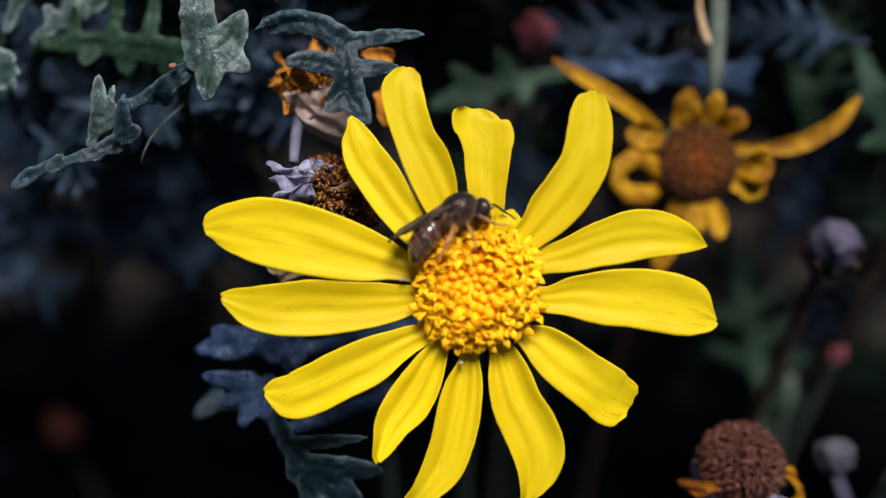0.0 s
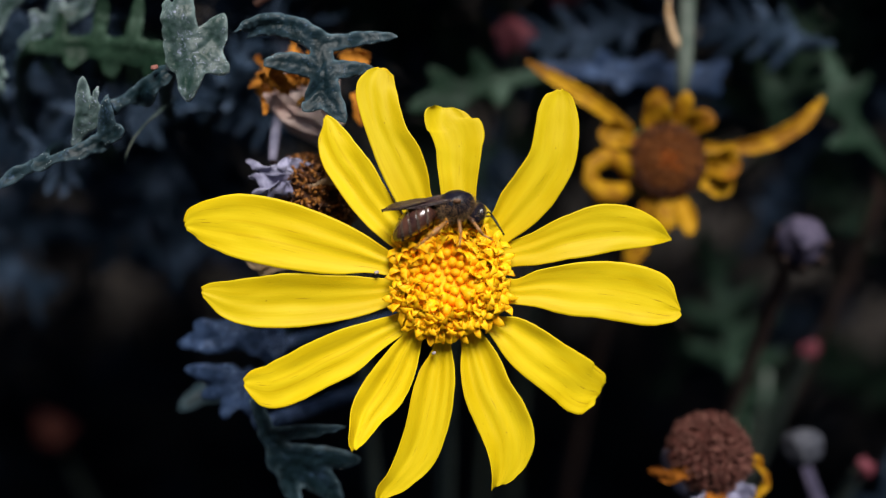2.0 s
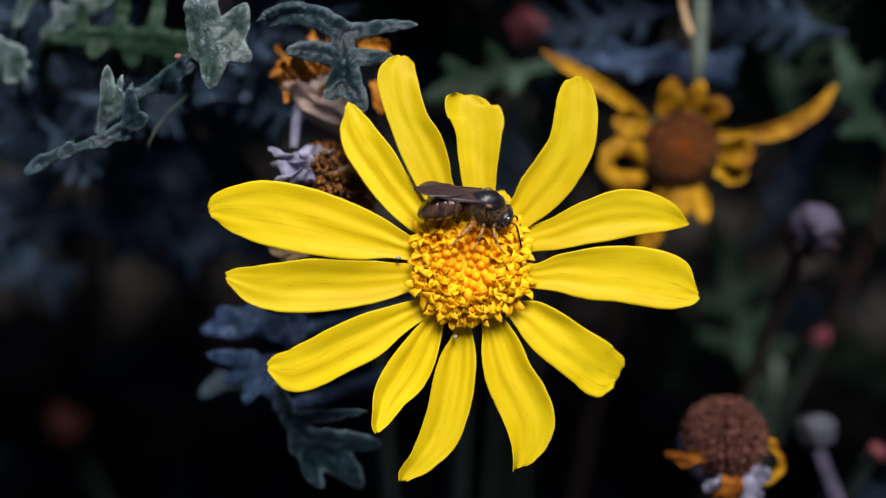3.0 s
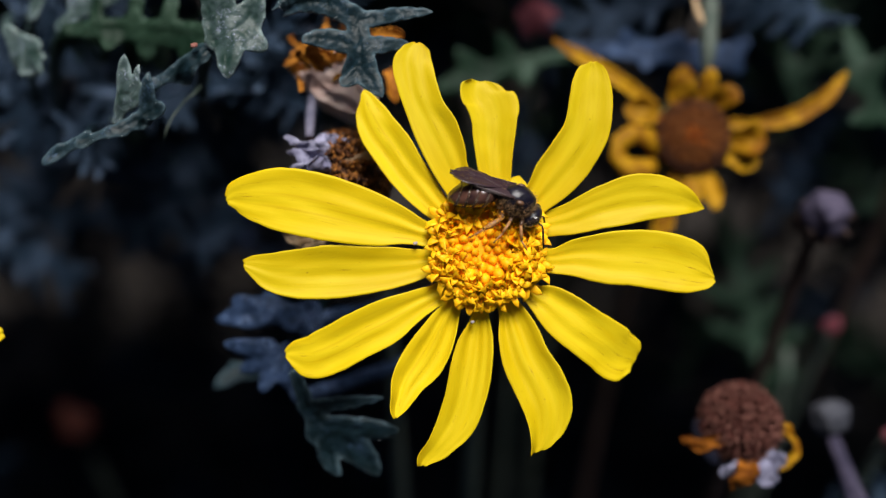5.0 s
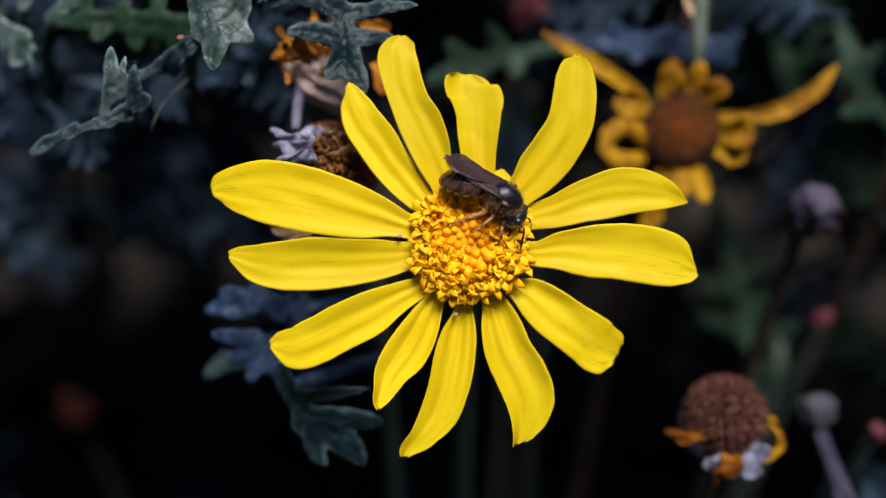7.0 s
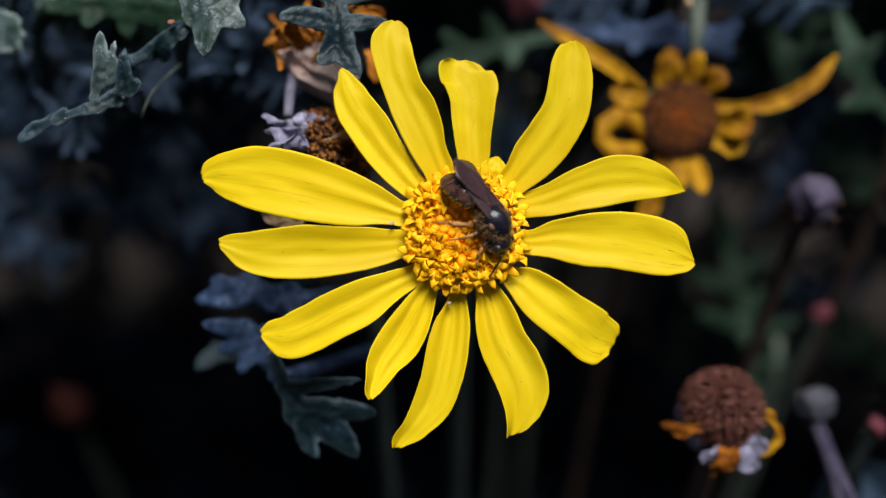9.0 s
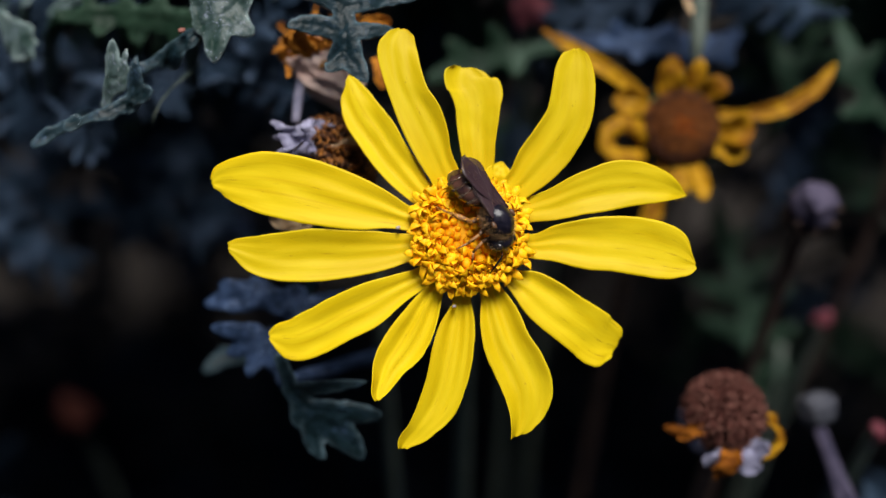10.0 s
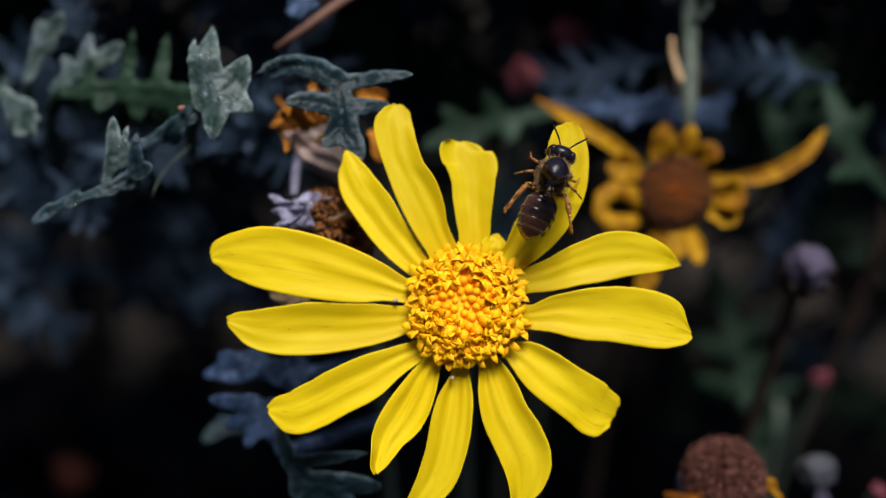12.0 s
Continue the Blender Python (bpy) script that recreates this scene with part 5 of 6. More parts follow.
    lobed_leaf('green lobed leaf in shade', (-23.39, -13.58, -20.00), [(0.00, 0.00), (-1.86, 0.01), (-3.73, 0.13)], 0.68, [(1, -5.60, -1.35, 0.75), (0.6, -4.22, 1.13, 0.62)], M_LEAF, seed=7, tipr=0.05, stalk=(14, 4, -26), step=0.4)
    lobed_leaf('feathery dim green leaf in shade', (46.94, -26.91, -66.00), [(0.0, 0.0), (-1.3, 14.28), (-4.39, 24.99), (-6.16, 30.34)], 1.43, [(0.35, 7.16, 14.25, 1.43), (0.5, 5.84, 20.5, 1.43), (0.65, 3.19, 25.87, 1.25), (0.85, -0.82, 30.33, 1.17), (0.4, -9.77, 15.18, 1.43), (0.6, -11.54, 21.44, 1.43), (0.2, 7.15, 7.13, 1.25), (1, -7.05, 33.91, 1.07)], M_LEAF_GREEN_DIM, seed=8, stalk=(4, -20, -30), step=0.70, tipr=0)
    lobed_leaf('blue-grey lobed leaf behind the stalk', (11.76, 24.16, -30.00), [(0.00, 0.00), (9.19, -0.30), (18.37, -1.00)], 1.63, [(1, 21.44, 1.10, 1.09), (1, 20.75, -2.78, 1.16), (0.4, 5.79, 2.02, 1.23), (0.6, 13.27, 1.80, 1.09), (0.5, 8.50, -2.61, 1.09), (0.8, 15.64, -2.97, 1.02)], M_LEAF_BLUE, seed=9, stalk=(3, -8, -26), step=0.5, tipr=0)
    lobed_leaf('pale green lobed leaf above', (-43.28, 22.99, -13.00), [(0.00, 0.00), (2.90, 2.08), (5.23, 3.23)], 0.99, [(0.6, 3.96, 5.90, 0.75), (1, 7.43, 4.73, 0.87), (1, 5.92, 3.23, 0.75), (0.4, 1.17, 3.36, 0.70)], M_LEAF_PALE, seed=10, stalk=(-10, -8, -26), step=0.4, tipr=0)
    lobed_leaf('pale green lobed leaf above', (-46.51, 24.27, -14.00), [(0.00, 0.00), (1.06, 2.92), (2.36, 4.67)], 1.00, [(1, 4.12, 6.89, 0.88), (0.7, 1.37, 6.43, 0.76), (0.6, 3.41, 3.79, 0.70)], M_LEAF_PALE, seed=11, stalk=(-10, -8, -26), step=0.4, tipr=0)
    lobed_leaf('pale grey lobed leaf hanging down', (-48.14, 22.45, -12.00), [(0.00, 0.00), (1.37, -1.61)], 1.15, [(1, 3.77, -4.71, 0.75), (1, 1.70, -4.82, 0.69), (1, 2.73, -5.05, 0.63), (0.9, 4.23, -3.22, 0.75), (0.8, 3.78, -1.62, 0.75), (0.7, 0.67, -4.24, 0.63)], M_LEAF_PALE, seed=12, stalk=(-10, 8, -26), step=0.4, tipr=0)
    lobed_leaf('dark green lobed leaf behind the rays', (10.71, 23.47, -30.00), [(0.00, 0.00), (-6.79, -1.34), (-12.23, -3.02)], 1.50, [(1, -15.62, -4.37, 1.22), (0.8, -13.57, 0.71, 1.22), (0.5, -8.14, 2.74, 1.22), (0.4, -4.76, -4.05, 1.22), (0.7, -10.19, -4.72, 1.09)], M_LEAF_GREEN_DIM, seed=13, stalk=(3, -6, -26), step=0.6, tipr=0)
    lobed_leaf('dark green lobed leaf in shade', (52.82, 14.18, -33.00), [(0.00, 0.00), (-3.47, 4.19), (-5.54, 9.76)], 1.53, [(1, -6.93, 13.94, 1.12), (0.6, -8.33, 7.68, 1.26), (0.7, -1.37, 10.45, 1.26), (0.3, -6.95, 1.41, 1.26)], M_LEAF_GREEN_DIM, seed=14, stalk=(14, -8, -26), step=0.6, tipr=0)
    lobed_leaf('dim blue-grey lobed leaf in shade', (-43.60, -0.77, -60.00), [(0.0, 0.0), (-6.85, 3.44), (-11.99, 6.03)], 1.37, [(1, -17.13, 6.9, 1.2), (0.8, -12.83, 10.31, 1.2), (0.5, -7.7, 8.59, 1.2), (0.5, -9.43, -0.84, 1.2)], M_LEAF_DIM, seed=15, stalk=(14, 4, -26), step=0.72, tipr=0)
    lobed_leaf('dim blue-grey lobed leaf in shade', (-71.06, 3.57, -60.00), [(0.0, 0.0), (6.87, 2.55), (12.87, 1.68)], 1.37, [(1, 17.59, 1.67, 1.11), (0.8, 13.73, 5.96, 1.2), (0.5, 6.88, 7.69, 1.2), (0.6, 10.28, -2.6, 1.2)], M_LEAF_DIM, seed=16, stalk=(-14, 4, -26), step=0.73, tipr=0)
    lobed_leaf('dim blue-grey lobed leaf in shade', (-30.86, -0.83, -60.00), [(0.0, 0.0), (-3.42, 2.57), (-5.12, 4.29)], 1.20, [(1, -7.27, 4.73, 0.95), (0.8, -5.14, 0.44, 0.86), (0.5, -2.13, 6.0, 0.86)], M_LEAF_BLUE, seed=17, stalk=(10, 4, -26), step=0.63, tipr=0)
    lobed_leaf('dim blue-grey lobed leaf deep in shade', (-55.76, 14.43, -58.00), [(0.0, 0.0), (-8.44, -4.26), (-14.4, -6.79)], 0.93, [(1, -18.01, -6.98, 0.85), (0.29, -7.19, -6.99, 0.76), (0.3, -9.04, 0.64, 1.02), (0.45, -9.55, -8.17, 1.02), (0.49, -12.34, 1.3, 0.76), (0.66, -13.86, -11.38, 0.85), (0.67, -15.25, -1.33, 0.76), (0.87, -16.47, -11.63, 1.02), (0.86, -18.09, -2.83, 0.76)], M_LEAF_DIM, seed=31, slope=(-0.24, 0.27), step=0.8, tipr=0, stalk=(4, -8, -30))
    lobed_leaf('hazy grey-green lobed leaf among the shade', (-50.21, 24.57, -30.00), [(0.00, 0.00), (-2.83, -6.23), (-5.45, -10.50)], 0.75, [(1, -6.80, -13.02, 0.68), (0.27, -0.24, -6.89, 0.81), (0.28, -6.30, -4.72, 0.68), (0.52, -0.78, -9.29, 0.81), (0.52, -6.89, -6.76, 0.81), (0.75, -3.14, -11.86, 0.68), (0.65, -9.41, -9.29, 0.68), (0.91, -2.98, -14.26, 0.81), (0.87, -10.09, -12.20, 0.61)], M_LEAF_DIM, seed=51, slope=(-0.02, 0.33), step=0.8, tipr=0, stalk=(-5, -5, -30))
    lobed_leaf('hazy grey-green lobed leaf among the shade', (-48.53, 25.45, -33.00), [(0.00, 0.00), (2.62, -5.71), (6.10, -8.79)], 0.77, [(1, 6.57, -11.44, 0.69), (0.32, 6.22, -2.95, 0.69), (0.25, -0.91, -6.46, 0.69), (0.53, 7.10, -6.02, 0.63), (0.45, 1.75, -8.21, 0.63), (0.67, 8.28, -7.55, 0.69), (0.73, 1.93, -11.06, 0.84), (0.94, 9.73, -10.20, 0.84), (0.94, 4.10, -12.61, 0.69)], M_LEAF_DIM, seed=52, slope=(0.02, 0.02), step=0.8, tipr=0, stalk=(-3, 0, -30))
    lobed_leaf('hazy grey-green lobed leaf among the shade', (-33.81, 25.79, -36.00), [(0.00, 0.00), (-3.38, -4.26), (-6.13, -7.11)], 0.79, [(1, -6.81, -9.24, 0.71), (0.3, 0.17, -5.96, 0.86), (0.29, -4.94, -2.67, 0.65), (0.54, -1.98, -7.54, 0.65), (0.48, -6.68, -4.55, 0.71), (0.67, -3.07, -8.49, 0.71), (0.7, -8.09, -6.20, 0.86), (0.89, -4.57, -11.08, 0.65), (0.86, -9.61, -7.93, 0.71)], M_LEAF_DIM, seed=53, slope=(0.39, 0.13), step=0.8, tipr=0, stalk=(-4, -7, -30))
    lobed_leaf('dim blue-grey lobed leaf deep in shade', (-42.08, 8.75, -58.00), [(0.0, 0.0), (-8.31, 4.11), (-13.74, 7.27)], 0.93, [(1, -16.44, 9.87, 0.85), (0.28, -10.06, 0.33, 1.02), (0.25, -4.73, 8.21, 0.76), (0.5, -13.62, 1.47, 0.85), (0.51, -7.73, 11.17, 1.02), (0.65, -16.3, 3.25, 0.85), (0.75, -11.08, 11.33, 0.76), (0.85, -18.89, 5.11, 0.85), (0.85, -13.94, 12.92, 0.85)], M_LEAF_DIM, seed=32, slope=(-0.22, -0.03), step=0.8, tipr=0, stalk=(7, -3, -30))
    lobed_leaf('hazy grey-green lobed leaf among the shade', (-63.36, 21.94, -42.00), [(0.0, 0.0), (4.5, 8.69), (7.82, 14.74)], 0.83, [(1, 9.19, 18.64, 0.75), (0.33, -2.9, 11.19, 0.9), (0.34, 9.77, 3.93, 0.9), (0.54, -1.14, 14.95, 0.75), (0.49, 12.08, 8.65, 0.75), (0.69, 0.1, 19.41, 0.9), (0.71, 13.14, 12.04, 0.75), (0.94, 2.62, 22.89, 0.68), (0.94, 15.69, 14.12, 0.68)], M_LEAF_DIM, seed=33, slope=(0.39, -0.35), step=0.8, tipr=0, stalk=(3, -5, -30))
    lobed_leaf('dim blue-grey lobed leaf deep in shade', (-35.86, 18.97, -45.00), [(0.0, 0.0), (-3.08, -8.71), (-5.35, -14.67)], 0.85, [(1, -6.28, -18.18, 0.77), (0.33, 2.45, -10.5, 0.77), (0.35, -8.01, -5.04, 0.77), (0.46, -0.06, -12.71, 0.77), (0.48, -7.51, -9.07, 0.93), (0.66, -0.77, -15.46, 0.93), (0.72, -9.22, -12.44, 0.7), (0.91, -2.22, -19.85, 0.77), (0.87, -10.2, -16.73, 0.7)], M_LEAF_DIM, seed=34, slope=(0.06, -0.09), step=0.8, tipr=0, stalk=(5, -1, -30))
    lobed_leaf('hazy grey-green lobed leaf among the shade', (-63.87, 14.94, -48.00), [(0.0, 0.0), (7.78, 2.46), (13.37, 3.7)], 0.87, [(1, 16.19, 5.33, 0.79), (0.32, 6.63, 5.77, 0.79), (0.31, 8.53, -1.75, 0.79), (0.52, 9.37, 7.83, 0.71), (0.49, 11.64, 0.69, 0.95), (0.7, 12.58, 7.81, 0.79), (0.66, 13.71, 0.75, 0.71), (0.88, 15.26, 8.89, 0.79), (0.86, 16.53, 2.18, 0.71)], M_LEAF_DIM, seed=35, slope=(0.04, 0.26), step=0.8, tipr=0, stalk=(7, 2, -30))
    lobed_leaf('dim green lobed leaf deep in shade', (-32.59, 29.33, -33.00), [(0.00, 0.00), (-9.32, -2.70), (-16.96, -2.76)], 0.77, [(1, -20.48, -5.25, 0.70), (0.35, -7.27, -7.61, 0.63), (0.25, -10.35, 1.89, 0.83), (0.52, -10.54, -7.28, 0.63), (0.51, -15.37, 2.44, 0.70), (0.73, -14.58, -8.28, 0.63), (0.66, -18.53, 1.15, 0.83), (0.88, -18.48, -10.20, 0.83), (0.94, -21.82, -0.07, 0.70)], M_LEAF_GREEN_DIM, seed=36, slope=(0.32, -0.0), step=0.8, tipr=0, stalk=(-2, 5, -30))
    lobed_leaf('dim blue-grey lobed leaf deep in shade', (-74.46, 4.42, -55.00), [(0.00, 0.00), (8.08, -5.33), (15.06, -7.34)], 0.91, [(1, 17.51, -10.55, 0.83), (0.31, 12.00, 0.27, 0.99), (0.25, 4.86, -9.40, 0.75), (0.55, 14.60, -1.37, 0.83), (0.55, 7.84, -10.25, 0.75), (0.66, 16.48, -4.01, 0.83), (0.71, 10.50, -13.25, 0.83), (0.91, 20.24, -7.00, 0.99), (0.91, 14.89, -14.26, 0.75)], M_LEAF_DIM, seed=37, slope=(0.12, 0.33), step=0.8, tipr=0, stalk=(-6, -1, -30))
    lobed_leaf('dim blue-grey lobed leaf deep in shade', (-29.85, 10.39, -48.00), [(0.00, 0.00), (-4.64, -5.26), (-7.54, -9.33)], 0.87, [(1, -9.45, -11.36, 0.79), (0.32, -0.89, -6.98, 0.79), (0.25, -6.75, -2.65, 0.79), (0.48, -2.94, -9.51, 0.79), (0.55, -8.46, -5.13, 0.94), (0.66, -5.24, -11.48, 0.71), (0.65, -9.97, -6.68, 0.94), (0.94, -7.37, -14.31, 0.71), (0.9, -11.92, -8.46, 0.79)], M_LEAF_DIM, seed=38, slope=(-0.33, 0.22), step=0.8, tipr=0, stalk=(1, -3, -30))
    lobed_leaf('dim blue-grey lobed leaf deep in shade', (-33.83, 8.87, -60.00), [(0.00, 0.00), (-2.38, 9.31), (-3.52, 16.02)], 0.94, [(1, -3.98, 19.95, 0.86), (0.27, -6.53, 7.35, 1.03), (0.33, 3.47, 9.80, 0.77), (0.48, -6.36, 12.26, 0.77), (0.46, 3.05, 12.99, 0.77), (0.74, -7.56, 15.26, 1.03), (0.66, 1.75, 16.98, 1.03), (0.85, -7.80, 19.62, 0.77), (0.94, 0.59, 21.73, 1.03)], M_LEAF_DIM, seed=39, slope=(-0.1, -0.15), step=0.8, tipr=0, stalk=(1, 4, -30))
    lobed_leaf('dim green lobed leaf deep in shade', (41.92, 15.78, -42.00), [(0.00, 0.00), (2.28, 8.83), (3.54, 15.00)], 0.82, [(1, 5.17, 18.01, 0.75), (0.27, -2.02, 10.62, 0.90), (0.28, 7.00, 5.26, 0.90), (0.45, -2.14, 13.29, 0.67), (0.49, 6.60, 9.13, 0.90), (0.68, -0.50, 16.45, 0.90), (0.66, 7.56, 13.63, 0.75), (0.93, 0.39, 19.76, 0.90), (0.9, 8.40, 16.62, 0.67)], M_LEAF_GREEN_DIM, seed=41, slope=(0.33, 0.15), step=0.8, tipr=0, stalk=(-3, -7, -30))
    lobed_leaf('dim blue-grey lobed leaf deep in shade', (45.43, 27.42, -30.00), [(0.00, 0.00), (-7.39, 2.00), (-12.95, 1.94)], 0.75, [(1, -15.89, 3.86, 0.68), (0.28, -6.79, -2.94, 0.82), (0.32, -6.30, 5.80, 0.61), (0.45, -9.79, -1.85, 0.61), (0.51, -9.55, 6.80, 0.68), (0.67, -13.49, -1.52, 0.61), (0.73, -11.77, 6.82, 0.68), (0.87, -17.11, 0.23, 0.61), (0.89, -15.21, 7.53, 0.68)], M_LEAF_DIM, seed=42, slope=(0.25, 0.18), step=0.8, tipr=0, stalk=(-5, 4, -30))
    lobed_leaf('dim green lobed leaf deep in shade', (65.69, 2.12, -62.00), [(0.00, 0.00), (-5.40, 8.61), (-7.38, 15.95)], 0.96, [(1, -9.82, 19.31, 0.87), (0.26, -8.65, 5.24, 0.78), (0.3, -0.97, 10.25, 0.87), (0.51, -11.26, 8.92, 0.87), (0.49, -2.20, 13.24, 0.78), (0.69, -11.75, 12.21, 0.87), (0.66, -2.77, 18.47, 0.87), (0.91, -13.05, 17.05, 0.78), (0.87, -5.85, 20.70, 0.87)], M_LEAF_GREEN_DIM, seed=43, slope=(0.31, 0.02), step=0.8, tipr=0, stalk=(-5, -7, -30))
    lobed_leaf('dim blue-grey lobed leaf deep in shade', (47.55, 2.99, -66.00), [(0.00, 0.00), (4.63, 8.53), (8.36, 14.30)], 0.98, [(1, 10.08, 17.75, 0.89), (0.34, -0.38, 9.14, 0.80), (0.27, 8.72, 5.67, 1.07), (0.52, 0.69, 13.14, 1.07), (0.49, 11.28, 9.09, 0.80), (0.68, 3.62, 15.98, 1.07), (0.66, 14.22, 10.75, 0.80), (0.94, 5.74, 20.33, 0.89), (0.89, 16.42, 14.89, 0.80)], M_LEAF_DIM, seed=44, slope=(-0.3, 0.2), step=0.8, tipr=0, stalk=(-7, -7, -30))
    lobed_leaf('dim green lobed leaf deep in shade', (101.59, -30.37, -118.00), [(0.0, 0.0), (-13.87, 7.22), (-22.96, 13.25)], 1.32, [(1, -28.37, 16.5, 1.21), (0.26, -14.86, 1.07, 1.09), (0.26, -8.27, 16.0, 1.44), (0.51, -21.82, 5.18, 1.21), (0.53, -14.8, 16.61, 1.44), (0.69, -26.61, 7.59, 1.09), (0.74, -18.51, 19.02, 1.44), (0.95, -30.45, 10.12, 1.21), (0.88, -23.44, 24.55, 1.44)], M_LEAF_GREEN_DIM, seed=45, slope=(0.02, 0.03), step=1.05, tipr=0, stalk=(0, -7, -30))
    lobed_leaf('dim green lobed leaf deep in shade', (46.77, -27.49, -118.00), [(0.0, 0.0), (7.55, 13.97), (10.43, 24.94)], 1.32, [(1, 13.7, 30.78, 1.21), (0.31, -1.11, 16.59, 1.44), (0.27, 15.36, 9.5, 1.09), (0.46, -1.47, 21.65, 1.09), (0.46, 17.5, 16.95, 1.44), (0.74, 0.18, 27.11, 1.21), (0.69, 20.91, 21.23, 1.21), (0.92, 6.7, 33.24, 1.09), (0.88, 23.19, 27.49, 1.09)], M_LEAF_GREEN_DIM, seed=46, slope=(-0.31, -0.12), step=1.05, tipr=0, stalk=(-6, 2, -30))
    lobed_leaf('hazy grey-green lobed leaf among the shade', (93.34, -3.57, -118.00), [(0.0, 0.0), (-14.74, -4.6), (-24.74, -7.36)], 1.33, [(1, -30.27, -8.57, 1.2), (0.3, -11.33, -9.91, 1.2), (0.31, -16.03, 2.61, 1.09), (0.45, -18.53, -12.75, 1.44), (0.5, -22.31, 1.48, 1.44), (0.69, -22.31, -12.87, 1.2), (0.75, -25.0, -0.91, 1.44), (0.89, -28.05, -14.65, 1.09), (0.87, -33.19, -1.71, 1.09)], M_LEAF_DIM, seed=47, slope=(-0.3, -0.32), step=1.02, tipr=0, stalk=(4, 8, -30))
    lobed_leaf('dim blue-grey lobed leaf deep in shade', (27.21, 31.21, -33.00), [(0.00, 0.00), (-8.77, -1.31), (-14.82, -3.45)], 0.77, [(1, -18.57, -2.91, 0.69), (0.32, -6.72, -6.96, 0.62), (0.32, -8.32, 2.87, 0.84), (0.46, -11.07, -6.00, 0.84), (0.51, -12.12, 3.01, 0.62), (0.66, -13.50, -7.01, 0.62), (0.75, -14.91, 2.73, 0.69), (0.92, -17.17, -7.07, 0.69), (0.91, -20.11, 2.03, 0.69)], M_LEAF_DIM, seed=48, slope=(0.11, -0.12), step=0.8, tipr=0, stalk=(5, -3, -30))
    lobed_leaf('dim green lobed leaf deep in shade', (71.03, -34.86, -118.00), [(0.0, 0.0), (-5.68, 12.03), (-8.11, 20.94)], 1.32, [(1, -9.58, 26.1, 1.2), (0.26, -10.77, 9.38, 1.09), (0.32, 1.29, 13.98, 1.2), (0.52, -12.46, 14.08, 1.45), (0.48, -0.87, 17.69, 1.45), (0.66, -13.68, 18.65, 1.2), (0.68, -0.09, 23.69, 1.45), (0.86, -16.08, 23.46, 1.45), (0.87, -4.75, 28.61, 1.2)], M_LEAF_GREEN_DIM, seed=49, slope=(0.03, 0.03), step=1.04, tipr=0, stalk=(-4, 7, -30))


